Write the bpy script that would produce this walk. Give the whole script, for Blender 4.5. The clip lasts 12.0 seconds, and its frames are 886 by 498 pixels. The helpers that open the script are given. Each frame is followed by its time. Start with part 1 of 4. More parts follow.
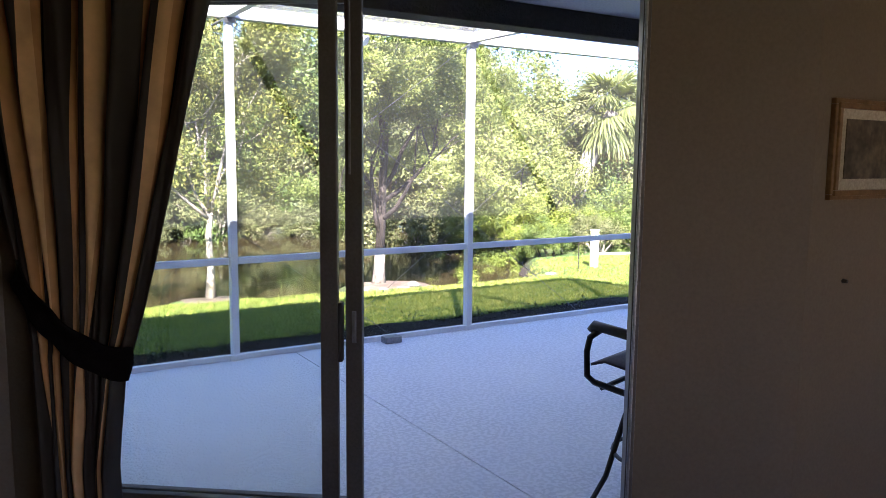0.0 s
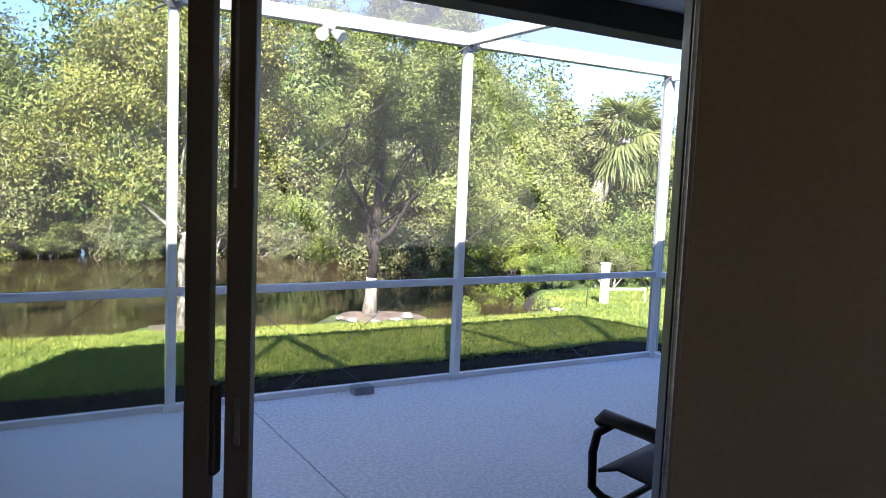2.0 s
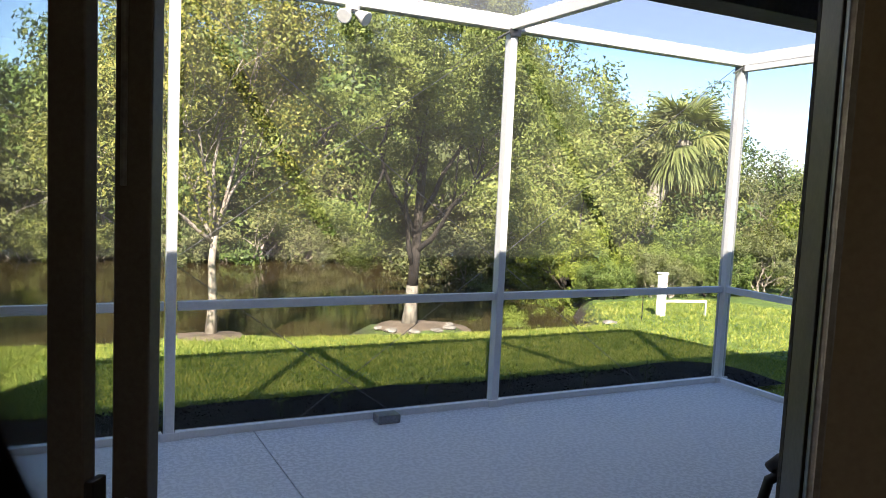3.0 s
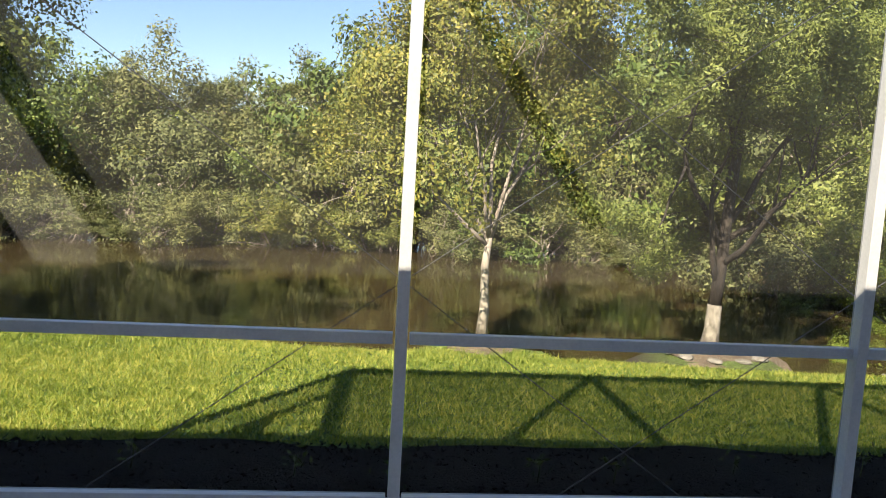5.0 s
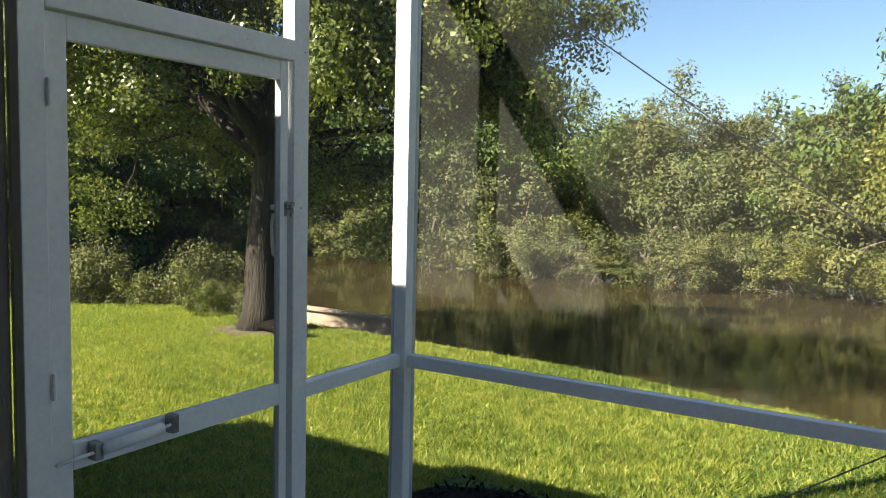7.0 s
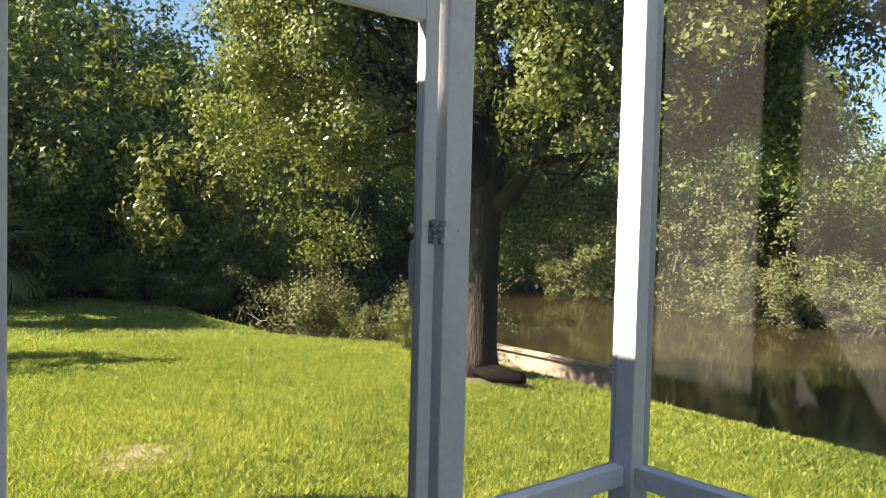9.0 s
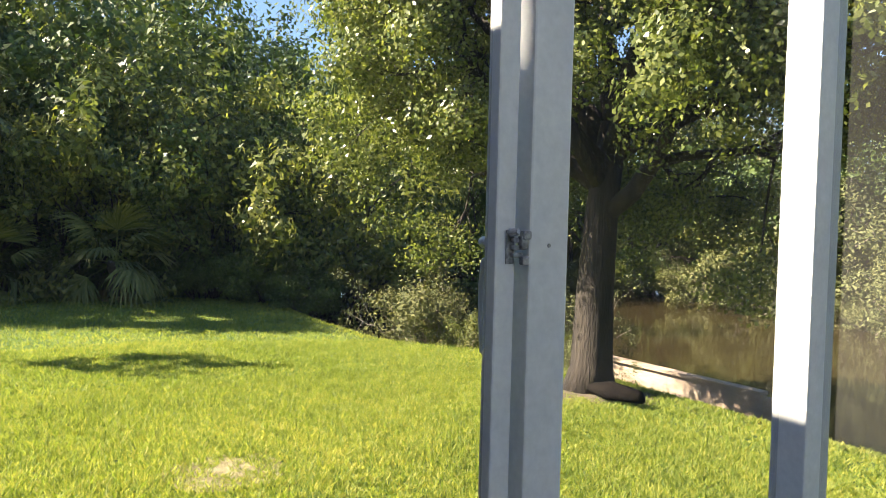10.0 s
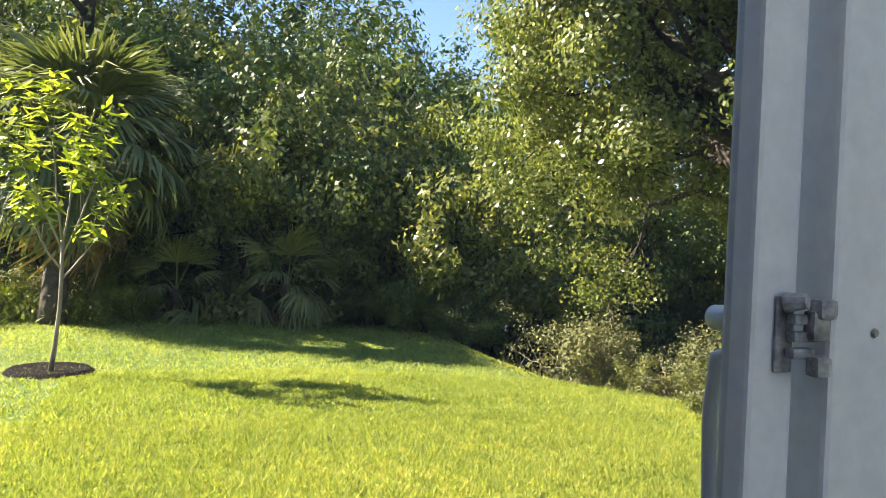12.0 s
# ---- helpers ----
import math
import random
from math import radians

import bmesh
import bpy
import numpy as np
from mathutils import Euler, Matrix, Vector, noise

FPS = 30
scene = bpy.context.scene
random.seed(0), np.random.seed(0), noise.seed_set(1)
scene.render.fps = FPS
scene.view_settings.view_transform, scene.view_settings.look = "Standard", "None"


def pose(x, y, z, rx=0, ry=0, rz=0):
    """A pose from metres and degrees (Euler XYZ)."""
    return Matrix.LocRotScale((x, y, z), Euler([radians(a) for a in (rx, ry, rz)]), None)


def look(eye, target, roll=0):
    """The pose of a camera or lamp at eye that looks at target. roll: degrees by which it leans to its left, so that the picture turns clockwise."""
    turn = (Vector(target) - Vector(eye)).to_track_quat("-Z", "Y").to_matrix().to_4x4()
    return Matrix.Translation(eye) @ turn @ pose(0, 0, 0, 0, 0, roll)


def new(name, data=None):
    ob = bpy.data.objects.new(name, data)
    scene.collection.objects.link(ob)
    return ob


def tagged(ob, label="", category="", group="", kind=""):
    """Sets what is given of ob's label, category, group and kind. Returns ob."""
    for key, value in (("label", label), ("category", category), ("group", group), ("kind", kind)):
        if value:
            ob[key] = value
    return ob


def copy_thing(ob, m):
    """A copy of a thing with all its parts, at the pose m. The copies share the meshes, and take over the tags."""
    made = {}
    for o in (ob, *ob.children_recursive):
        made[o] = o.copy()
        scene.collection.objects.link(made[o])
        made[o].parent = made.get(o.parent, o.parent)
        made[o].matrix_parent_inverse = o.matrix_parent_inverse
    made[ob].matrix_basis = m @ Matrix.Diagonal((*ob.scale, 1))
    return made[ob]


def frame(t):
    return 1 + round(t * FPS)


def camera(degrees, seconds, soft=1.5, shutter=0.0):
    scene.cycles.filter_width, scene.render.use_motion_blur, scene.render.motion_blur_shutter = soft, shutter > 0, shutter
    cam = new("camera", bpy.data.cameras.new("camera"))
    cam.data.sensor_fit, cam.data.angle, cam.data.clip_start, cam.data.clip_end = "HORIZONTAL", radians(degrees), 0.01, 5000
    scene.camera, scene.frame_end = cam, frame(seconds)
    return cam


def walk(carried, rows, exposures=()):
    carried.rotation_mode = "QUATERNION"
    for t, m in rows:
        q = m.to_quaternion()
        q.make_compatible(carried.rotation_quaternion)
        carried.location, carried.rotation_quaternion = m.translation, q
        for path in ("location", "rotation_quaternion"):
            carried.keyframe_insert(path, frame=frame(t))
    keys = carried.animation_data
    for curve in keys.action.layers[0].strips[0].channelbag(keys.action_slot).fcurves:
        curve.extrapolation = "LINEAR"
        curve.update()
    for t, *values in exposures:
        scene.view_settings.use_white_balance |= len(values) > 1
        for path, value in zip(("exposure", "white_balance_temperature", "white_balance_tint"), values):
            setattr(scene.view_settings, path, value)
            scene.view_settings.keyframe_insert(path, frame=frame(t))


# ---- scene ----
cam = camera(60.3, 12.0, soft=0.6)
PATH = [
    (0, (1.091, 1.444, 1.673), (2.136, 3.132, 1.432), 0.6),
    (0.5, (1.192, 1.562, 1.66), (2.262, 3.239, 1.449), 0.6),
    (1, (1.325, 1.783, 1.658), (2.41, 3.451, 1.463), 0.5),
    (1.5, (1.55, 2.009, 1.636), (2.617, 3.691, 1.457), 1.4),
    (2, (1.808, 2.233, 1.642), (2.833, 3.941, 1.463), 2.4),
    (2.5, (2.029, 2.504, 1.625), (3.028, 4.229, 1.46), 2.8),
    (2.7, (2.12, 2.61, 1.62), (3.09, 4.351, 1.455), 2.8),
    (4.3, (2.627, 3.588, 1.737), (3.128, 5.51, 1.51), 2.9),
    (4.5, (2.67, 3.693, 1.72), (3.092, 5.635, 1.494), 3.2),
    (5, (2.701, 4.009, 1.644), (2.891, 5.987, 1.421), 3.2),
    (5.5, (2.68, 4.15, 1.615), (2.637, 6.137, 1.39), 2.6),
    (6, (2.7, 4.388, 1.567), (2.186, 6.314, 1.405), 2.5),
    (6.5, (2.634, 4.595, 1.559), (1.737, 6.372, 1.373), 1.8),
    (7, (2.456, 4.824, 1.57), (1.401, 6.515, 1.409), 1.3),
    (7.2, (2.395, 4.914, 1.566), (1.295, 6.578, 1.42), 1.2),
    (8.8, (1.912, 5.674, 1.493), (0.425, 7.009, 1.412), 1.5),
    (9, (1.833, 5.759, 1.509), (0.31, 7.053, 1.432), 1.4),
    (9.5, (1.648, 5.969, 1.526), (0.031, 7.143, 1.446), 1.8),
    (10, (1.478, 6.12, 1.52), (-0.222, 7.171, 1.443), 1.4),
    (10.5, (1.31, 6.233, 1.518), (-0.471, 7.139, 1.432), 1.4),
    (11, (1.148, 6.307, 1.53), (-0.736, 6.973, 1.468), 1.8),
    (11.5, (1.05, 6.372, 1.529), (-0.862, 6.958, 1.501), 2.0),
    (12, (0.974, 6.417, 1.531), (-0.916, 7.071, 1.518), 2.6),
]
EXPOSURES = [(0.0, 3.72, 5350, 29), (1.2, 3.56, 5300, 29), (2.0, 3.08, 5300, 24), (2.7, 2.7, 5700, 18), (4.3, 2.2, 6250, 14), (5.5, 2.2, 6250, 12), (6.2, 2.2, 6200, 7), (7.2, 2.22, 6200, 7),
             (8.8, 2.42, 6400, 13), (10.0, 2.74, 6350, 15), (12.0, 2.92, 6250, 16)]
walk(cam, [(t, look(eye, target, roll)) for t, eye, target, roll in PATH], EXPOSURES)

# ---- sky and sun ----
TO_SUN = Vector((-1.9, -3.25, 2.94)).normalized()
SUN_EL = math.asin(TO_SUN.z)
SUN_AZ = math.atan2(TO_SUN.x, TO_SUN.y)
world = bpy.data.worlds.new("sky")
world.use_nodes = True
scene.world = world
wn = world.node_tree.nodes
sky = wn.new("ShaderNodeTexSky")
sky.sky_type, sky.sun_disc = "NISHITA", False
sky.sun_elevation, sky.sun_rotation = SUN_EL, SUN_AZ
world.node_tree.links.new(sky.outputs[0], wn["Background"].inputs[0])
wn["Background"].inputs[1].default_value = 0.052
sky.air_density, sky.dust_density, sky.ozone_density = 1.0, 0.1, 3.0
sun = new("sun", bpy.data.lights.new("sun", "SUN"))
sun.data.energy, sun.data.angle, sun.data.color = 5.0, radians(0.55), (1.0, 0.88, 0.66)
sun.matrix_world = look((0, 0, 30), Vector((0, 0, 30)) - TO_SUN)


# warm fill lamp added to brighten the room; no window is known there
back = new("room_fill_light", bpy.data.lights.new("room_fill_light", "AREA"))
back.data.shape, back.data.size, back.data.size_y = "RECTANGLE", 2.7, 1.25
back.data.energy, back.data.color = 1.8, (1.0, 0.50, 0.20)
back.matrix_world = look((2.6, -3.62, 1.55), (2.2, 2.0, 1.3))


# ---- materials ----
def material(name):
    m = bpy.data.materials.new(name)
    m.use_nodes = True
    t = m.node_tree
    return m, t, t.nodes["Principled BSDF"], t.nodes["Material Output"]


def node(t, kind, **inputs):
    n = t.nodes.new(kind)
    for k, v in inputs.items():
        n.inputs[k].default_value = v
    return n


def noise_tex(t, scale, detail=4.0, coords="Object", rough=0.6, stretch=None):
    c = t.nodes.new("ShaderNodeTexCoord")
    n = node(t, "ShaderNodeTexNoise", Scale=scale, Detail=detail, Roughness=rough)
    if stretch:
        mp = t.nodes.new("ShaderNodeMapping")
        mp.inputs["Scale"].default_value = stretch
        t.links.new(c.outputs[coords], mp.inputs["Vector"])
        t.links.new(mp.outputs[0], n.inputs["Vector"])
    else:
        t.links.new(c.outputs[coords], n.inputs["Vector"])
    return n


def ramp(t, source, stops):
    r = t.nodes.new("ShaderNodeValToRGB")
    e = r.color_ramp.elements
    while len(e) < len(stops):
        e.new(0.5)
    for el, (p, c) in zip(e, stops):
        el.position, el.color = p, (*c, 1)
    t.links.new(source, r.inputs[0])
    return r


def mix(t, fac, a, b, mode="MIX"):
    n = t.nodes.new("ShaderNodeMix")
    n.data_type, n.blend_type = "RGBA", mode
    for sock, v in ((n.inputs[0], fac), (n.inputs[6], a), (n.inputs[7], b)):
        if hasattr(v, "is_linked"):
            t.links.new(v, sock)
        else:
            sock.default_value = v if isinstance(v, float) else (*v, 1)
    return n.outputs[2]


def bump(t, bsdf, height, strength, distance):
    b = node(t, "ShaderNodeBump", Strength=strength, Distance=distance)
    t.links.new(height, b.inputs["Height"])
    t.links.new(b.outputs[0], bsdf.inputs["Normal"])


def rough_surface(name, lo, hi, scale, grain, roughness=0.8, bump_strength=0.3, bump_dist=0.004, metal=0.0, stretch=None, dirt=0.72):
    """Two scales of colour variation with a fine relief."""
    m, t, b, _ = material(name)
    big = noise_tex(t, scale, 3.0, stretch=stretch)
    fine = noise_tex(t, grain, 5.0, stretch=stretch)
    c1 = ramp(t, big.outputs[0], [(0.3, lo), (0.72, hi)])
    c2 = ramp(t, fine.outputs[0], [(0.3, (dirt, dirt, dirt)), (0.7, (1.08, 1.08, 1.08))])
    t.links.new(mix(t, 1.0, c1.outputs[0], c2.outputs[0], "MULTIPLY"), b.inputs["Base Color"])
    b.inputs["Roughness"].default_value, b.inputs["Metallic"].default_value = roughness, metal
    if bump_strength:
        bump(t, b, fine.outputs[0], bump_strength, bump_dist)
    return m


def leaf_material(name, dark, mid, light, translucent=0.35, gloss=0.45, spread=1.0):
    """Leaves: colour varies leaf by leaf and in drifts, and light shines through."""
    m, t, b, out = material(name)
    g = t.nodes.new("ShaderNodeNewGeometry")
    drift = noise_tex(t, 0.55 * spread, 2.0)
    add = t.nodes.new("ShaderNodeMath")
    add.operation = "MULTIPLY_ADD"
    add.inputs[1].default_value = 0.55
    t.links.new(g.outputs["Random Per Island"], add.inputs[0])
    half = t.nodes.new("ShaderNodeMath")
    half.operation = "MULTIPLY"
    half.inputs[1].default_value = 0.45
    t.links.new(drift.outputs[0], half.inputs[0])
    t.links.new(half.outputs[0], add.inputs[2])
    c = ramp(t, add.outputs[0], [(0.1, dark), (0.45, mid), (0.85, light)])
    info = t.nodes.new("ShaderNodeObjectInfo")
    tint = ramp(t, info.outputs["Random"], [(0.0, (0.82, 0.86, 0.80)), (0.5, (1.0, 1.0, 1.0)), (1.0, (1.20, 1.12, 0.95))])
    leafc = mix(t, 1.0, c.outputs[0], tint.outputs[0], "MULTIPLY")
    t.links.new(leafc, b.inputs["Base Color"])
    b.inputs["Roughness"].default_value = gloss + 0.12
    b.inputs["Specular IOR Level"].default_value = 0.35
    tr = t.nodes.new("ShaderNodeBsdfTranslucent")
    warm = mix(t, 1.0, leafc, (1.15, 1.2, 0.55), "MULTIPLY")
    t.links.new(warm, tr.inputs[0])
    ms = t.nodes.new("ShaderNodeMixShader")
    ms.inputs[0].default_value = translucent
    t.links.new(b.outputs[0], ms.inputs[1])
    t.links.new(tr.outputs[0], ms.inputs[2])
    t.links.new(ms.outputs[0], out.inputs[0])
    return m


WHITE_ALU = rough_surface("white_aluminium", (0.72, 0.72, 0.72), (0.80, 0.80, 0.79), 3, 60, 0.42, 0.03, 0.001, dirt=0.95)
WHITE_PVC = rough_surface("white_plastic", (0.74, 0.74, 0.72), (0.82, 0.82, 0.80), 4, 50, 0.4, 0.05, 0.001, dirt=0.92)
DOOR_ALU = rough_surface("bronze_aluminium", (0.085, 0.075, 0.065), (0.12, 0.105, 0.09), 3, 80, 0.45, 0.05, 0.001)
SILVER = rough_surface("worn_silver_metal", (0.26, 0.26, 0.27), (0.42, 0.42, 0.43), 9, 60, 0.38, 0.06, 0.001, 0.85)
LATCH_METAL = rough_surface("pitted_pale_metal", (0.20, 0.20, 0.21), (0.58, 0.58, 0.58), 60, 160, 0.5, 0.3, 0.001, 0.25, dirt=0.5)
STEEL = rough_surface("steel_cable", (0.2, 0.2, 0.2), (0.3, 0.3, 0.3), 20, 120, 0.4, 0.0, 0.001, 0.9)
BLACK_METAL = rough_surface("dark_bronze_metal", (0.030, 0.027, 0.024), (0.05, 0.045, 0.04), 8, 90, 0.42, 0.1, 0.001, 0.3)
DARK_PLASTIC = rough_surface("dark_plastic", (0.015, 0.014, 0.013), (0.03, 0.028, 0.026), 8, 90, 0.5, 0.05, 0.001)
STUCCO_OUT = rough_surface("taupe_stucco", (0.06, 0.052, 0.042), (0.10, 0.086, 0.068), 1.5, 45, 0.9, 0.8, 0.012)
WALL_PAINT = rough_surface("tan_wall_paint", (0.150, 0.114, 0.074), (0.178, 0.134, 0.086), 0.8, 70, 0.75, 0.25, 0.002, dirt=0.9)
CEILING_PAINT = rough_surface("white_ceiling_paint", (0.68, 0.67, 0.64), (0.76, 0.75, 0.72), 1.0, 80, 0.85, 0.4, 0.004)
TILE = rough_surface("beige_floor_tile", (0.34, 0.29, 0.22), (0.45, 0.39, 0.31), 2.0, 30, 0.35, 0.05, 0.001)
ROOFING = rough_surface("brown_roof_shingle", (0.12, 0.09, 0.07), (0.2, 0.16, 0.13), 1.5, 25, 0.9, 0.6, 0.01)
BARK_GREY = rough_surface("pale_grey_bark", (0.27, 0.235, 0.185), (0.42, 0.37, 0.30), 5, 22, 0.9, 0.5, 0.01, stretch=(1, 1, 0.3), dirt=0.85)
BARK_MOTTLED = rough_surface("mottled_pale_bark", (0.07, 0.06, 0.045), (0.33, 0.30, 0.24), 14, 45, 0.95, 0.9, 0.02, stretch=(1, 1, 0.5))
BARK_DARK = rough_surface("dark_furrowed_bark", (0.020, 0.016, 0.013), (0.066, 0.052, 0.040), 6, 26, 0.95, 1.0, 0.04, stretch=(1, 1, 0.22))
PALM_BARK = rough_surface("palm_bark", (0.05, 0.04, 0.03), (0.13, 0.105, 0.08), 6, 25, 0.95, 0.8, 0.03, stretch=(1, 1, 2))
TWIG = rough_surface("bare_grey_twig", (0.20, 0.165, 0.13), (0.36, 0.31, 0.26), 4, 30, 0.9, 0.3, 0.01)
MULCH = rough_surface("dark_bark_mulch", (0.005, 0.004, 0.004), (0.020, 0.016, 0.013), 7, 40, 0.95, 1.0, 0.03)
MULCH.node_tree.nodes["Principled BSDF"].inputs["Specular IOR Level"].default_value = 0.1
LITTER = rough_surface("brown_leaf_litter", (0.075, 0.056, 0.036), (0.20, 0.155, 0.105), 4, 35, 0.95, 0.8, 0.02)
DRY_GRASS = rough_surface("dry_straw_grass", (0.22, 0.18, 0.08), (0.42, 0.37, 0.20), 9, 60, 0.95, 1.0, 0.03)
TIMBER = rough_surface("weathered_timber", (0.34, 0.25, 0.17), (0.55, 0.44, 0.33), 3, 40, 0.85, 0.5, 0.005, stretch=(0.3, 1, 1))
ROCK = rough_surface("pale_lime_rock", (0.13, 0.12, 0.10), (0.30, 0.28, 0.24), 5, 30, 0.9, 0.7, 0.02)
HOSE = rough_surface("green_hose", (0.02, 0.25, 0.14), (0.04, 0.34, 0.2), 5, 40, 0.4, 0.0, 0.001)
SEAT_MESH = rough_surface("grey_sling_mesh", (0.10, 0.095, 0.10), (0.15, 0.14, 0.145), 10, 300, 0.7, 0.4, 0.002)

# lanai slab: sprayed knock-down texture over concrete
SLAB, t, b, _ = material("textured_concrete")
n1 = noise_tex(t, 1.2, 3.0)
n2 = noise_tex(t, 38.0, 3.0, rough=0.5)
flat = ramp(t, n2.outputs[0], [(0.46, (0, 0, 0)), (0.54, (1, 1, 1))])
c = mix(t, flat.outputs[0], ramp(t, n1.outputs[0], [(0.3, (0.64, 0.66, 0.67)), (0.7, (0.71, 0.73, 0.74))]).outputs[0], (0.79, 0.81, 0.82))
t.links.new(c, b.inputs["Base Color"])
b.inputs["Roughness"].default_value = 0.7
bump(t, b, flat.outputs[0], 0.7, 0.006)

# soil and turf under the blades
GROUND, t, b, _ = material("lawn_soil")
n1 = noise_tex(t, 0.35, 4.0)
n2 = noise_tex(t, 22.0, 5.0)
n3 = noise_tex(t, 2.6, 3.0)
g1 = ramp(t, n1.outputs[0], [(0.3, (0.075, 0.15, 0.020)), (0.7, (0.16, 0.235, 0.040))])
g2 = ramp(t, n2.outputs[0], [(0.35, (0.22, 0.26, 0.22)), (0.65, (1.3, 1.25, 1.1))])
g3 = ramp(t, n3.outputs[0], [(0.3, (0.85, 0.9, 0.9)), (0.7, (1.1, 1.05, 0.95))])
c = mix(t, 1.0, mix(t, 1.0, g1.outputs[0], g2.outputs[0], "MULTIPLY"), g3.outputs[0], "MULTIPLY")
sep = t.nodes.new("ShaderNodeSeparateXYZ")
co = t.nodes.new("ShaderNodeTexCoord")
t.links.new(co.outputs["Object"], sep.inputs[0])
depth = t.nodes.new("ShaderNodeMapRange")
depth.inputs[1].default_value, depth.inputs[2].default_value = -0.75, -0.5
t.links.new(sep.outputs[2], depth.inputs[0])
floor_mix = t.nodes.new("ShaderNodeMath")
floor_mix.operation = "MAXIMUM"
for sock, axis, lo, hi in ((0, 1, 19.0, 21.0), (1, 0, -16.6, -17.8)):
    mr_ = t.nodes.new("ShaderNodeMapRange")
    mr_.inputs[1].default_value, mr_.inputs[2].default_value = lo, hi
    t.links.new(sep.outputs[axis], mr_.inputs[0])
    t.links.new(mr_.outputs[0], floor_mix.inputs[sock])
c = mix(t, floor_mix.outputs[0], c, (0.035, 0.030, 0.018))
c = mix(t, depth.outputs[0], (0.030, 0.022, 0.014), c)
t.links.new(c, b.inputs["Base Color"])
b.inputs["Roughness"].default_value = 0.95
bump(t, b, n2.outputs[0], 1.0, 0.04)

# brown still canal water
WATER, t, b, _ = material("canal_water")
b.inputs["Base Color"].default_value = (0.036, 0.027, 0.013, 1)
b.inputs["Roughness"].default_value = 0.07
b.inputs["IOR"].default_value = 1.33
w1 = noise_tex(t, 1.4, 3.0, stretch=(1, 2.2, 1))
bump(t, b, w1.outputs[0], 0.05, 0.05)

# clear glass
GLASS, t, b, out = material("clear_glass")
tr = t.nodes.new("ShaderNodeBsdfTransparent")
tr.inputs[0].default_value = (0.97, 0.985, 0.975, 1)
gl = node(t, "ShaderNodeBsdfGlossy", Roughness=0.02)
fr = node(t, "ShaderNodeFresnel", IOR=1.45)
ms = t.nodes.new("ShaderNodeMixShader")
t.links.new(fr.outputs[0], ms.inputs[0])
t.links.new(tr.outputs[0], ms.inputs[1])
t.links.new(gl.outputs[0], ms.inputs[2])
t.links.new(ms.outputs[0], out.inputs[0])


def screen_material(name, open_part, grey, through_thread=0.0):
    """Woven insect screen: holes that let the view through and a dull thread that catches the sun."""
    m, t, b, out = material(name)
    b.inputs["Roughness"].default_value = 0.9
    b.inputs["Specular IOR Level"].default_value = 0.0
    d = noise_tex(t, 1.3, 3.0)
    t.links.new(ramp(t, d.outputs[0], [(0.3, tuple(grey * 0.85 for _ in range(3))), (0.7, tuple(grey * 1.15 for _ in range(3)))]).outputs[0], b.inputs["Base Color"])
    tr = t.nodes.new("ShaderNodeBsdfTransparent")
    ms = t.nodes.new("ShaderNodeMixShader")
    ms.inputs[0].default_value = open_part
    if through_thread:
        tl = t.nodes.new("ShaderNodeBsdfTranslucent")
        tl.inputs[0].default_value = (0.14, 0.14, 0.15, 1)
        m2 = t.nodes.new("ShaderNodeMixShader")
        m2.inputs[0].default_value = through_thread
        t.links.new(b.outputs[0], m2.inputs[1])
        t.links.new(tl.outputs[0], m2.inputs[2])
        t.links.new(m2.outputs[0], ms.inputs[1])
    else:
        t.links.new(b.outputs[0], ms.inputs[1])
    t.links.new(tr.outputs[0], ms.inputs[2])
    t.links.new(ms.outputs[0], out.inputs[0])
    return m


SCREEN = screen_material("charcoal_insect_screen", 0.81, 0.066)
ROOF_SCREEN = screen_material("grey_roof_screen", 0.57, 0.16, 0.6)

# curtain cloth: stripes across its width
CURTAIN, t, b, out = material("striped_curtain_cloth")
uv = t.nodes.new("ShaderNodeTexCoord")
sx = t.nodes.new("ShaderNodeSeparateXYZ")
t.links.new(uv.outputs["UV"], sx.inputs[0])
fr = t.nodes.new("ShaderNodeMath")
fr.operation = "FRACT"
t.links.new(sx.outputs[0], fr.inputs[0])
TAN, BLACKC, RUST = (0.66, 0.40, 0.17), (0.020, 0.015, 0.011), (0.48, 0.25, 0.09)
st = ramp(t, fr.outputs[0], [(0.0, BLACKC), (0.14, (0.05, 0.035, 0.022)), (0.20, BLACKC), (0.44, RUST), (0.52, TAN), (0.70, BLACKC), (0.82, TAN), (0.93, RUST), (0.985, BLACKC)])
st.color_ramp.interpolation = "CONSTANT"
wv = noise_tex(t, 6.0, 4.0)
wf = ramp(t, wv.outputs[0], [(0.3, (0.75, 0.75, 0.75)), (0.7, (1.15, 1.15, 1.15))])
t.links.new(mix(t, 1.0, st.outputs[0], wf.outputs[0], "MULTIPLY"), b.inputs["Base Color"])
b.inputs["Roughness"].default_value = 0.7
TIE_CLOTH = rough_surface("black_cloth", (0.004, 0.004, 0.004), (0.009, 0.008, 0.008), 6, 90, 0.95, 0.3, 0.003)
TIE_CLOTH.node_tree.nodes["Principled BSDF"].inputs["Specular IOR Level"].default_value = 0.08
GILT = rough_surface("gilt_wood", (0.16, 0.085, 0.03), (0.28, 0.16, 0.06), 12, 60, 0.45, 0.3, 0.003)
MAT_BOARD = rough_surface("cream_mat_board", (0.44, 0.38, 0.27), (0.50, 0.43, 0.31), 4, 90, 0.9, 0.05, 0.001)
PRINT = rough_surface("sepia_print", (0.02, 0.016, 0.012), (0.20, 0.15, 0.09), 9, 35, 0.6, 0.0, 0.001)

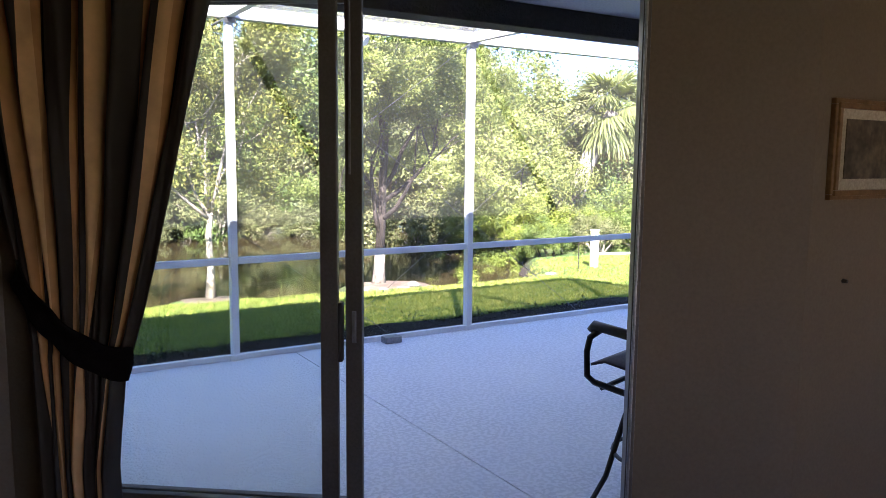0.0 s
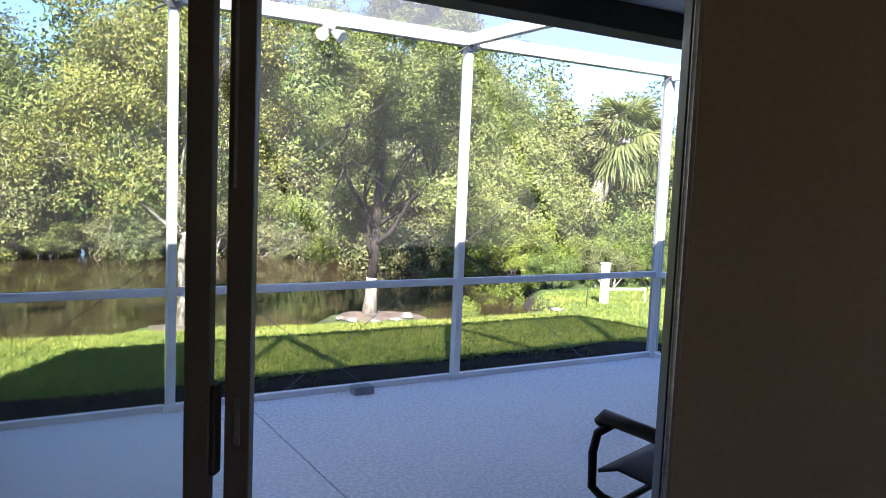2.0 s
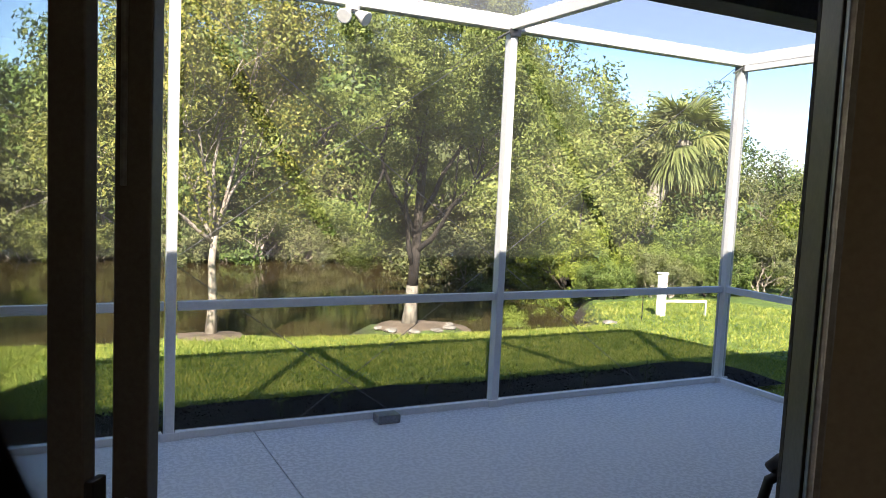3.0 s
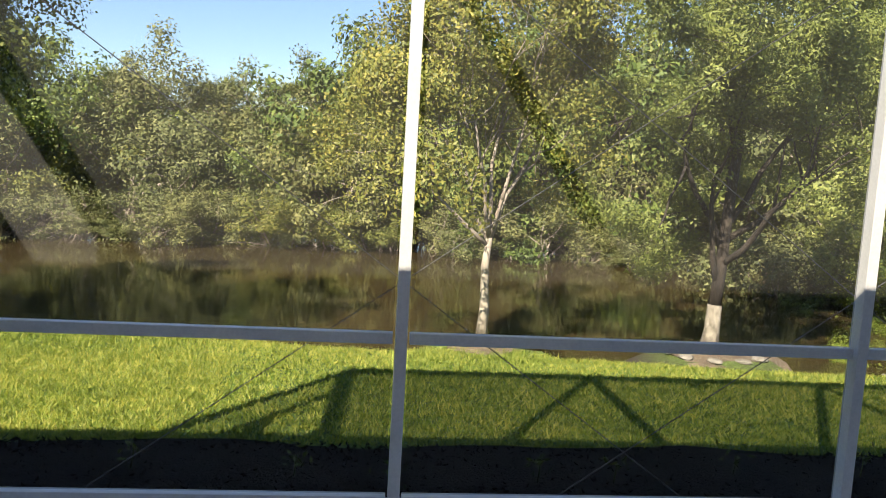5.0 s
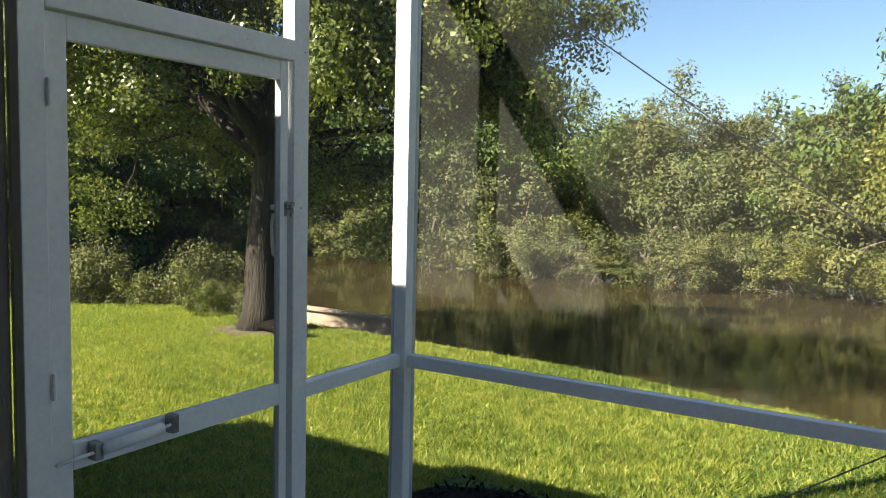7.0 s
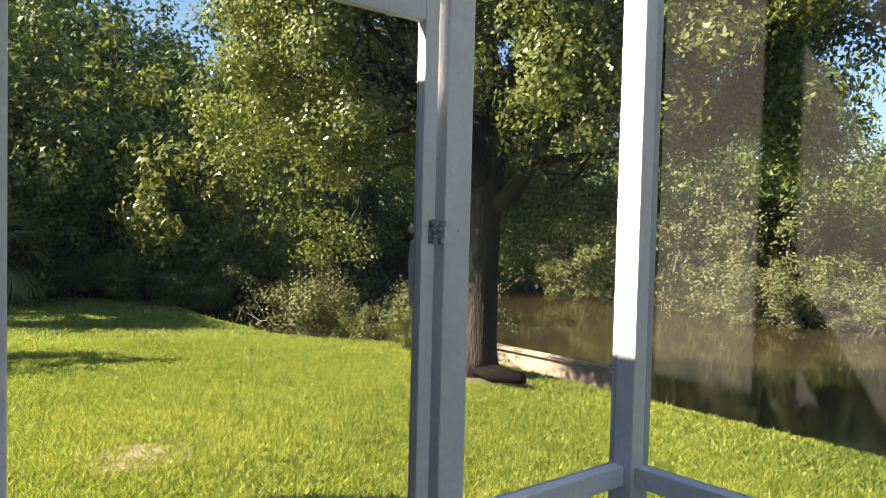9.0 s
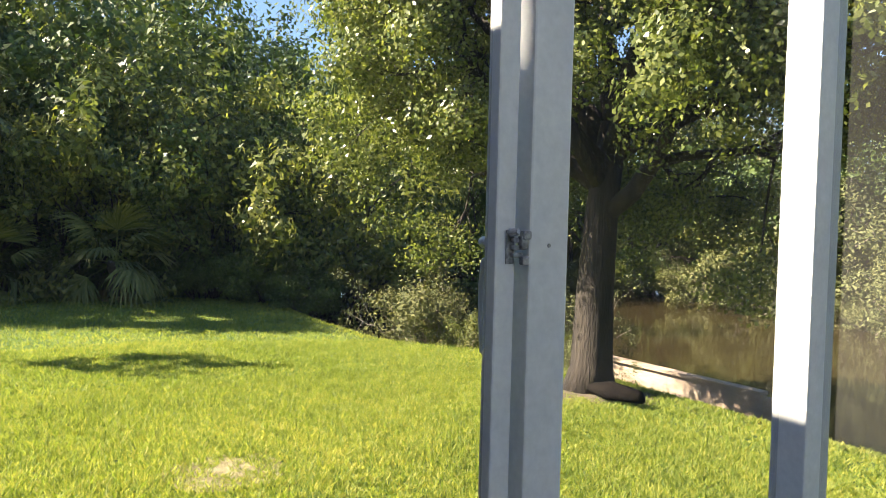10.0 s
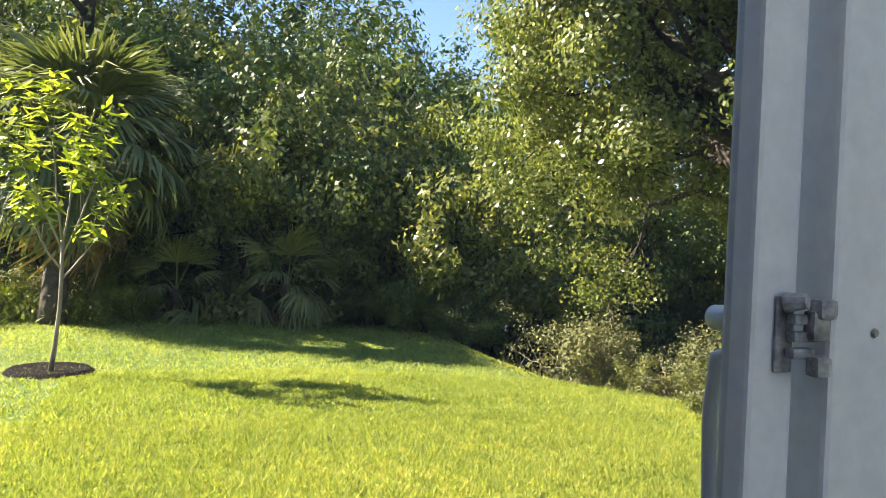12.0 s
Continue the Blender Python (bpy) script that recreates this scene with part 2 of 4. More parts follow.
LEAF_YELLOW = leaf_material("yellow_green_leaf", (0.045, 0.062, 0.012), (0.125, 0.145, 0.026), (0.26, 0.235, 0.05), 0.25)
LEAF_FEATHER = leaf_material("soft_green_leaf", (0.056, 0.084, 0.018), (0.160, 0.190, 0.042), (0.30, 0.315, 0.085), 0.33)
LEAF_OAK = leaf_material("glossy_dark_leaf", (0.026, 0.046, 0.011), (0.125, 0.155, 0.038), (0.34, 0.35, 0.12), 0.40, 0.2)
LEAF_SHRUB = leaf_material("grey_green_leaf", (0.034, 0.044, 0.014), (0.095, 0.108, 0.034), (0.21, 0.21, 0.085), 0.14, 0.6)
LEAF_BRIGHT = leaf_material("bright_green_leaf", (0.052, 0.088, 0.012), (0.14, 0.19, 0.026), (0.26, 0.29, 0.055), 0.35)
LEAF_WOOD = leaf_material("woodland_leaf", (0.022, 0.043, 0.010), (0.072, 0.112, 0.020), (0.150, 0.19, 0.042), 0.2)
LEAF_SAPLING = leaf_material("lime_green_leaf", (0.12, 0.17, 0.012), (0.26, 0.32, 0.028), (0.42, 0.44, 0.06), 0.5)
FROND = leaf_material("palm_frond", (0.055, 0.082, 0.028), (0.108, 0.135, 0.048), (0.23, 0.24, 0.10), 0.25, 0.45)
# lighter copy of FROND: sunlight on the fans is put into the leaf colour
FROND_SUNLIT = leaf_material("sunlit_palm_frond", (0.09, 0.115, 0.036), (0.18, 0.205, 0.066), (0.32, 0.33, 0.13), 0.4, 0.5)
FROND_DRY = leaf_material("dry_palm_frond", (0.16, 0.11, 0.045), (0.27, 0.20, 0.09), (0.4, 0.32, 0.17), 0.25, 0.6)
GRASS = leaf_material("grass_blade", (0.055, 0.112, 0.014), (0.228, 0.290, 0.050), (0.56, 0.53, 0.15), 0.5, 0.5, 0.8)
t = GRASS.node_tree
patches = ramp(t, noise_tex(t, 7.0, 4.0, rough=0.7).outputs[0], [(0.36, (0.42, 0.52, 0.40)), (0.5, (0.95, 0.97, 0.95)), (0.64, (1.28, 1.20, 1.05))])
shader = t.nodes["Principled BSDF"]
blade_colour = shader.inputs["Base Color"].links[0].from_socket
t.links.new(mix(t, 1.0, blade_colour, patches.outputs[0], "MULTIPLY"), shader.inputs["Base Color"])
PINE = leaf_material("pine_needle", (0.030, 0.050, 0.020), (0.055, 0.085, 0.03), (0.10, 0.13, 0.05), 0.2, 0.5)


# ---- mesh helpers ----
def box(bm, x0, x1, y0, y1, z0, z1, bevel=0.0):
    v = [bm.verts.new((x, y, z)) for x in (x0, x1) for y in (y0, y1) for z in (z0, z1)]
    fs = [bm.faces.new([v[i] for i in q]) for q in ((0, 1, 3, 2), (4, 6, 7, 5), (0, 4, 5, 1), (2, 3, 7, 6), (0, 2, 6, 4), (1, 5, 7, 3))]
    if bevel:
        es = list({e for f in fs for e in f.edges})
        bmesh.ops.bevel(bm, geom=es, offset=bevel, segments=2, affect="EDGES", profile=0.6)
    return bm


def boxed(*a, bevel=0.0):
    return box(bmesh.new(), *a, bevel=bevel)


def tube(bm, pts, radii, sides=8, caps=True):
    """A tapered tube along a line of points."""
    pts = [Vector(p) for p in pts]
    rings = []
    for i, p in enumerate(pts):
        d = (pts[min(i + 1, len(pts) - 1)] - pts[max(i - 1, 0)]).normalized()
        a = d.orthogonal().normalized() if i == 0 else (rings[-1][1] - d * rings[-1][1].dot(d)).normalized()
        c = d.cross(a)
        r = radii[i] if hasattr(radii, "__len__") else radii
        rings.append(([bm.verts.new(p + (a * math.cos(k * math.tau / sides) + c * math.sin(k * math.tau / sides)) * r) for k in range(sides)], a))
    for (r0, _), (r1, _) in zip(rings, rings[1:]):
        for k in range(sides):
            bm.faces.new((r0[k], r0[(k + 1) % sides], r1[(k + 1) % sides], r1[k]))
    if caps:
        bm.faces.new(rings[0][0][::-1])
        bm.faces.new(rings[-1][0])
    return bm


def mesh_of(name, bm, mat, smooth=False):
    me = bpy.data.meshes.new(name)
    bmesh.ops.recalc_face_normals(bm, faces=bm.faces)
    bm.to_mesh(me)
    bm.free()
    me.materials.append(mat)
    if smooth:
        me.shade_smooth()
    return me


def part(name, bm, mat, parent=None, label="", smooth=False):
    ob = new(name, mesh_of(name, bm, mat, smooth))
    if parent:
        ob.parent = parent
    return tagged(ob, label)


def thing(name, label, category, m=None, group="", kind=""):
    ob = new(name)
    ob.empty_display_size = 0.1
    if m is not None:
        ob.matrix_world = m
    return tagged(ob, label, category, group, kind)


def setting(name, bm, mat, label, category, smooth=False):
    return tagged(part(name, bm, mat, None, "", smooth), label, category, "", "structure")


def array_mesh(name, verts, faces, mat, smooth=False):
    """A mesh from numpy arrays; all faces have the same number of corners."""
    me = bpy.data.meshes.new(name)
    n, k = faces.shape
    me.vertices.add(len(verts))
    me.vertices.foreach_set("co", verts.astype(np.float32).ravel())
    me.loops.add(n * k)
    me.loops.foreach_set("vertex_index", faces.astype(np.int32).ravel())
    me.polygons.add(n)
    me.polygons.foreach_set("loop_start", np.arange(n, dtype=np.int32) * k)
    me.materials.append(mat)
    me.update(calc_edges=True)
    me.validate()
    if smooth:
        me.shade_smooth()
    return me


def leaves(name, centres, length, width, mat, rng, droop=0.2, outward=None, simple=False, facing=None):
    """A mesh of many small pointed leaves, one round each centre."""
    n = len(centres)
    d = rng.normal(size=(n, 3))
    if outward is not None:
        d = d * 0.8 + outward
    d[:, 2] -= droop
    d /= np.linalg.norm(d, axis=1, keepdims=True)
    if facing is None:
        face = rng.normal(size=(n, 3))
    else:
        face = facing / np.maximum(np.linalg.norm(facing, axis=1, keepdims=True), 1e-6) + rng.normal(size=(n, 3)) * 0.42 + (0, 0, 0.25)
    d -= face * (np.sum(d * face, 1, keepdims=True) / np.maximum(np.sum(face * face, 1, keepdims=True), 1e-6))
    d /= np.maximum(np.linalg.norm(d, axis=1, keepdims=True), 1e-6)
    s = np.cross(d, face)
    s /= np.linalg.norm(s, axis=1, keepdims=True)
    up = np.cross(d, s)
    ln = (length * rng.uniform(0.6, 1.3, n))[:, None]
    wd = (width * rng.uniform(0.7, 1.2, n))[:, None]
    if simple:
        v = np.stack([centres - d * ln / 2 - s * wd * 0.4, centres - d * ln * 0.3 + s * wd * 0.6, centres + d * ln / 2], 1)
        return array_mesh(name, v.reshape(-1, 3), np.arange(n * 3).reshape(n, 3), mat)
    v = np.stack([centres - d * ln / 2, centres + s * wd / 2 + up * wd * 0.18, centres + d * ln / 2, centres - s * wd / 2 + up * wd * 0.18], 1)
    return array_mesh(name, v.reshape(-1, 3), np.arange(n * 4).reshape(n, 4), mat)


def unit(v):
    return v / max(np.linalg.norm(v), 1e-6)


def grow(bm, rng, p, d, length, radius, level, tips, split=3, lift=0.15, spread=0.75, sides=7, wander=0.18):
    """A limb with its side limbs; the ends are noted in tips."""
    pts, radii, q, dd = [p], [radius], np.array(p, float), np.array(d, float)
    steps = 4
    for i in range(steps):
        dd = unit(dd + rng.normal(size=3) * wander + np.array([0, 0, lift * 0.3]))
        q = q + dd * length / steps
        pts.append(q)
        radii.append(radius * (1 - 0.55 * (i + 1) / steps))
    tube(bm, pts, radii, max(3, sides))
    if level == 0:
        tips.extend([(pts[2], 0.6), (pts[3], 0.8), (pts[4], 1.0)])
        return
    tips.append((pts[4], 0.8))
    for k in range(split):
        j = 4 if k == 0 else int(rng.integers(2, 5))
        nd = unit(dd + rng.normal(size=3) * spread + np.array([0, 0, lift]))
        grow(bm, rng, pts[j], nd, length * rng.uniform(0.55, 0.8), radii[j] * 0.75, level - 1, tips, split, lift, spread, sides - 2, wander)


def crown_points(rng, tips, count, blob):
    w = np.array([t[1] for t in tips])
    pick = rng.choice(len(tips), count, p=w / w.sum())
    base = np.array([t[0] for t in tips])[pick]
    # each clump is a ragged shell: leaves lie towards its outside
    off = rng.normal(size=(count, 3))
    off /= np.linalg.norm(off, axis=1, keepdims=True)
    off *= blob * (rng.uniform(0.15, 1.0, (count, 1)) ** 0.6) * (1.0, 1.0, 0.75)
    p = base + off
    middle = np.array([t[0] for t in tips]).mean(0)
    return p, off / blob + 0.5 * (p - middle) / np.linalg.norm(p - middle, axis=1, keepdims=True)


# ---- the house: floor, walls, roof ----
# the glazed wall runs slantwise; S is the way along it, D outwards, both from the opening's jamb
JAMB, ALONG, OUT = Vector((3.229, 3.517, 0)), Vector((0.794, -0.608, 0)), Vector((0.608, 0.794, 0))
SLANT = Matrix(((ALONG.x, OUT.x, 0, JAMB.x), (ALONG.y, OUT.y, 0, JAMB.y), (0, 0, 1, 0), (0, 0, 0, 1)))
FLOOR_IN, CEIL, HEAD = 0.14, 2.60, 2.36


def slanted(bm):
    bmesh.ops.transform(bm, matrix=SLANT, verts=bm.verts)
    return bm


wall = bmesh.new()
box(wall, -3.5, -2.26, 0.0, 0.2, -0.3, CEIL)
box(wall, 0.03, 0.6385, 0.0, 0.2, -0.3, CEIL)
box(wall, -2.26, 0.03, 0.0, 0.2, HEAD, CEIL)
box(wall, -2.26, 0.03, 0.0, 0.2, -0.3, FLOOR_IN - 0.01)
setting("wall_slanted", slanted(wall), WALL_PAINT, "tan painted slanted wall round the sliding door", "wall")
skin = bmesh.new()
box(skin, -3.5, -2.26, 0.204, 0.225, -0.3, CEIL)
box(skin, 0.03, 0.65, 0.204, 0.225, -0.3, CEIL)
box(skin, -2.26, 0.03, 0.204, 0.225, HEAD, CEIL)
box(skin, -3.53, -3.504, 0.0, 0.225, -0.3, CEIL)
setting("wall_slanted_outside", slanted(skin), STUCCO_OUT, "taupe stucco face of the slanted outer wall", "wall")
setting("wall_picture", boxed(3.733, 9.0, 3.132, 3.33, -0.3, CEIL), WALL_PAINT, "tan painted wall with a framed picture", "wall")
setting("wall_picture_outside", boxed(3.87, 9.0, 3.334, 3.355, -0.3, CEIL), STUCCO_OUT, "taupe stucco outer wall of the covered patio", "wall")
setting("wall_partition", boxed(-3.2, 1.18, 5.0, 5.15, -0.3, CEIL), WALL_PAINT, "tan painted inner wall beside the curtain", "wall")
setting("wall_west", boxed(-3.4, -3.2, -3.5, 5.15, -0.3, CEIL), WALL_PAINT, "tan painted end wall of the room", "wall")
# unseen closing wall; its opening is added only for the fill lamp
south = bmesh.new()
box(south, -3.4, 1.2, -3.7, -3.5, -0.3, CEIL)
box(south, 4.0, 9.2, -3.7, -3.5, -0.3, CEIL)
box(south, 1.2, 4.0, -3.7, -3.5, -0.3, 0.9)
box(south, 1.2, 4.0, -3.7, -3.5, 2.2, CEIL)
setting("wall_south", south, WALL_PAINT, "tan painted unseen back wall with an opening added for the fill light", "wall")
setting("wall_east", boxed(9.0, 9.2, -3.5, 5.4, -0.3, CEIL), WALL_PAINT, "tan painted far wall of the room", "wall")


def prism(outline, z0, z1):
    bm = bmesh.new()
    lo = [bm.verts.new((x, y, z0)) for x, y in outline]
    hi = [bm.verts.new((x, y, z1)) for x, y in outline]
    n = len(outline)
    bm.faces.new(lo[::-1])
    bm.faces.new(hi)
    for i in range(n):
        bm.faces.new((lo[i], lo[(i + 1) % n], hi[(i + 1) % n], hi[i]))
    return bm


room = [(-3.2, -3.5), (9.0, -3.5), (9.0, 3.13), (3.735, 3.13), (1.283, 5.0), (-3.2, 5.0)]
setting("floor", prism(room, -0.2, FLOOR_IN), TILE, "beige tiled floor of the living room", "floor")
setting("ceiling", boxed(-3.4, 9.2, -3.7, 5.44, CEIL, 2.66), CEILING_PAINT, "white ceiling of the room and covered patio", "ceiling")
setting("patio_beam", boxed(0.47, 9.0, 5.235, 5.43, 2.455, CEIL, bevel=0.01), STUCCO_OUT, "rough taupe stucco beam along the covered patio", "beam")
roof = thing("house_roof", "brown shingled low roof over the house and covered patio", "roof", kind="structure")
part("eave_slab", boxed(-1.9, 9.6, -4.2, 5.44, 2.664, 2.78), ROOFING, roof)
# unseen block added to cast the west edge of the house shadow on the lawn
part("lawn_shade_block", boxed(-4.05, 2.5, -4.2, 4.62, 2.79, 3.6), STUCCO_OUT, roof)
rp = bmesh.new()
rv = [rp.verts.new(v) for v in ((-1.9, -4.2, 2.784), (9.6, -4.2, 2.784), (9.6, 5.44, 2.784), (-1.9, 5.44, 2.784), (1.0, 0.6, 4.2), (5.0, 0.6, 4.2))]
for q in ((0, 1, 5, 4), (1, 2, 5), (2, 3, 4, 5), (3, 0, 4), (3, 2, 1, 0)):
    rp.faces.new([rv[i] for i in q])
part("roof_slope", rp, ROOFING, roof)
part("gutter", boxed(-1.9, 9.6, 5.445, 5.64, 2.67, 2.83, bevel=0.008), WHITE_ALU, roof, "white aluminium gutter")

# lanai slab with its control joints
slab = bmesh.new()
for x0, x1 in ((0.50, 3.372), (3.380, 7.52)):
    box(slab, x0, x1, 2.6, 7.60, -0.16, 0.0, bevel=0.003)
setting("patio_floor", slab, SLAB, "pale grey knock-down textured concrete patio slab", "floor")


# ---- sliding glass door ----
frame_bm = bmesh.new()
box(frame_bm, -2.26, -2.22, -0.07, 0.09, FLOOR_IN, HEAD, bevel=0.003)
box(frame_bm, 0.0, 0.03, -0.012, 0.09, FLOOR_IN, HEAD, bevel=0.003)
box(frame_bm, -2.22, 0.0, -0.07, 0.09, HEAD - 0.05, HEAD, bevel=0.003)
box(frame_bm, -2.22, 0.0, -0.07, 0.09, FLOOR_IN, FLOOR_IN + 0.035, bevel=0.003)
for d in (-0.045, 0.005, 0.045):
    box(frame_bm, -2.22, 0.0, d - 0.004, d + 0.004, FLOOR_IN + 0.035, FLOOR_IN + 0.055)
door_frame = setting("door_1", slanted(frame_bm), DOOR_ALU, "bronze aluminium frame of an open sliding glass door", "door frame")
part("jamb_strip", slanted(boxed(0.004, 0.015, -0.03, -0.0125, FLOOR_IN, HEAD, bevel=0.003)), SILVER, door_frame, "bare metal strike strip")


def sliding_panel(s0, s1, d, label):
    p = thing("sliding_door_panel", label, "door", SLANT.copy(), "stacked sliding panels")
    z0, z1, w, h = FLOOR_IN + 0.04, HEAD - 0.05, 0.068, 0.018
    for a, b in ((s0, s0 + w), (s1 - w, s1)):
        part("stile", boxed(a, b, d - h, d + h, z0, z1, bevel=0.004), DOOR_ALU, p)
    for a, b in ((z0, z0 + 0.09), (z1 - 0.06, z1)):
        part("rail", boxed(s0 + w, s1 - w, d - h, d + h, a, b, bevel=0.004), DOOR_ALU, p)
    g = part("glass", boxed(s0 + w - 0.008, s1 - w + 0.008, d - 0.003, d + 0.003, z0 + 0.08, z1 - 0.05), GLASS, p, "clear glass pane")
    g.visible_shadow = False
    return p


inner = sliding_panel(-2.215, -1.138, -0.045, "bronze framed inner sliding glass panel pushed open")
outer = sliding_panel(-2.19, -1.049, 0.005, "bronze framed outer sliding glass panel pushed open")
pull = bmesh.new()
box(pull, -1.137, -1.120, -0.062, -0.020, 0.86, 1.10, bevel=0.006)
part("handle", pull, DARK_PLASTIC, inner, "dark brown pull handle")
strip = bmesh.new()
box(strip, -1.100, -1.092, -0.024, -0.014, 1.60, HEAD - 0.06, bevel=0.002)
part("guide_strip", strip, SILVER, outer, "bright metal guide strip")
lock = bmesh.new()
box(lock, -1.090, -1.072, -0.022, -0.014, 0.93, 1.06, bevel=0.003)
part("lock_plate", lock, SILVER, outer)


# ---- curtain ----
def curtain_edge(z):
    """Left and right edge of the gathered cloth at height z, along the slanted wall."""
    if z > 0.9:
        f = min(1.0, (z - 0.9) / 1.4)
        return -2.35 - 0.20 * f, -1.93 + 0.36 * f ** 0.85
    f = (0.9 - z) / 0.75
    return -2.35 + 0.06 * f, -1.95 - 0.075 * min(1, f * 1.6)


cb = bmesh.new()
uvl = cb.loops.layers.uv.new("UVMap")
NU, NV = 150, 60
grid = []
for j in range(NV + 1):
    z = 0.16 + (2.42 - 0.16) * j / NV
    a, b2 = curtain_edge(z)
    row = []
    for i in range(NU + 1):
        f = i / NU
        pinch = 0.35 + 0.65 * min(1, abs(z - 0.98) / 0.75)
        ph = f * 7 * math.tau + 0.5 * math.sin(z * 2.3 + f * 7)
        dep = -0.17 + 0.052 * pinch * math.sin(ph) + 0.016 * math.sin(ph * 2.3 + z * 3) + 0.02 * noise.noise((f * 6, z * 1.5, 2.0))
        s = a + (b2 - a) * f + 0.012 * math.sin(ph + 1.3) * pinch + 0.01 * noise.noise((f * 9, z * 2, 5.0))
        row.append(cb.verts.new((s, dep, z)))
    grid.append(row)
for j in range(NV):
    for i in range(NU):
        fc = cb.faces.new((grid[j][i], grid[j][i + 1], grid[j + 1][i + 1], grid[j + 1][i]))
        for lp, (u, v) in zip(fc.loops, ((i, j), (i + 1, j), (i + 1, j + 1), (i, j + 1))):
            lp[uvl].uv = (u / NU * 3.4 + 0.08 * noise.noise((u * 0.05, 3.0, 0.0)), v / NV)
curtain = thing("curtain", "tan, rust and black striped curtain tied back beside the glass door", "curtain", SLANT.copy())
cl = part("cloth", cb, CURTAIN, curtain, "", True)
sol = cl.modifiers.new("thickness", "SOLIDIFY")
sol.thickness = 0.004
tb = bmesh.new()
rows = []
for i in range(41):
    f = i / 40
    s = -2.385 + 0.465 * f
    zc = 1.215 - 0.355 * (1 - (1 - f) ** 1.6)
    half = 0.042 + 0.022 * f
    bulge = -0.20 - 0.075 * math.sin(f * math.pi) ** 0.7
    rows.append([tb.verts.new((s + 0.01 * k, bulge + 0.012 * math.cos(k * 2.2) + 0.008 * math.sin(f * 20 + k), zc + half * k)) for k in (-1, -0.5, 0, 0.5, 1)])
for r0, r1 in zip(rows, rows[1:]):
    for k in range(4):
        tb.faces.new((r0[k], r1[k], r1[k + 1], r0[k + 1]))
tie = part("tieback", tb, TIE_CLOTH, curtain, "black cloth tieback", True)
sol = tie.modifiers.new("thickness", "SOLIDIFY")
sol.thickness = 0.012
rod = bmesh.new()
tube(rod, [(-2.55, -0.16, 2.44), (0.45, -0.16, 2.44)], 0.014, 12)
curtain_rod = tagged(part("curtain_rod", slanted(rod), BLACK_METAL), "dark metal curtain rod above the sliding door", "curtain rod")
for s in (-2.5, -0.9, 0.4):
    part("bracket", slanted(boxed(s - 0.01, s + 0.01, -0.16, 0.0, 2.432, 2.448)), BLACK_METAL, curtain_rod)

# ---- picture on the wall ----
picture = thing("framed_picture", "small sepia print in a gilt wooden frame on the tan wall", "picture", pose(4.105, 3.132, 1.714))
pf = bmesh.new()
W2, H2 = 0.285, 0.190
for i, (wd, dp) in enumerate(((0.0, 0.022), (0.016, 0.030))):
    x, z, e = W2 - wd, H2 - wd, 0.022
    box(pf, -x, x, -dp, 0, z - e, z, bevel=0.004)
    box(pf, -x, x, -dp, 0, -z, -z + e, bevel=0.004)
    box(pf, -x, -x + e, -dp, 0, -z + e, z - e, bevel=0.004)
    box(pf, x - e, x, -dp, 0, -z + e, z - e, bevel=0.004)
part("frame", pf, GILT, picture)
part("mat", boxed(-W2 + 0.03, W2 - 0.03, -0.014, -0.004, -H2 + 0.03, H2 - 0.03), MAT_BOARD, picture, "cream mat board")
part("print", boxed(-W2 + 0.085, W2 - 0.085, -0.018, -0.0145, -H2 + 0.08, H2 - 0.075), PRINT, picture, "sepia print of dark shapes")
hook = bmesh.new()
tube(hook, [(3.98, 3.131, 1.205), (3.98, 3.112, 1.205)], [0.010, 0.007], 10)
tagged(part("wall_screw", hook, BLACK_METAL), "small dark screw stuck in the tan wall", "screw")


# ---- screened enclosure ----
XP, YP, TOPZ = (0.572, 2.865, 5.146, 7.445), 7.53, 2.72
cage = thing("screen_enclosure", "white aluminium screened patio enclosure with charcoal mesh", "screen enclosure")


def member(name, x0, x1, y0, y1, z0, z1, parent=cage, label="", mat=WHITE_ALU):
    return part(name, boxed(x0, x1, y0, y1, z0, z1, bevel=0.004), mat, parent, label)


PW, PD = 0.028, 0.040
for i, x in enumerate(XP):
    w = 0.038 if i in (0, 3) else PW
    member("post", x - w, x + w, YP - PD, YP + PD, 0.0, TOPZ)
    foot = member("post_foot", x - w - 0.03, x + w + 0.03, YP - PD - 0.012, YP - PD + 0.002, 0.0, 0.05)
member("eave_beam", XP[0] - 0.038, XP[3] + 0.038, YP - 0.05, YP + 0.05, TOPZ, TOPZ + 0.10)
for x in XP:
    member("roof_beam", x - 0.03, x + 0.03, 5.645, YP - 0.05, TOPZ + 0.005, TOPZ + 0.095)
for a, b2 in zip(XP, XP[1:]):
    a, b2 = a + 0.039, b2 - 0.039
    member("chair_rail", a, b2, YP - 0.024, YP + 0.024, 0.79, 0.845)
    member("base_rail", a, b2, YP - 0.024, YP + 0.03, 0.0, 0.045)
    for z0, z1 in ((0.045, 0.79), (0.845, TOPZ)):
        part("screen_panel", boxed(a, b2, YP + 0.010, YP + 0.011, z0, z1), SCREEN, cage, "charcoal insect screen")
    part("roof_screen", boxed(a - 0.006, b2 + 0.006, 5.645, YP - 0.05, TOPZ + 0.085, TOPZ + 0.086), ROOF_SCREEN, cage, "sunlit roof screen")

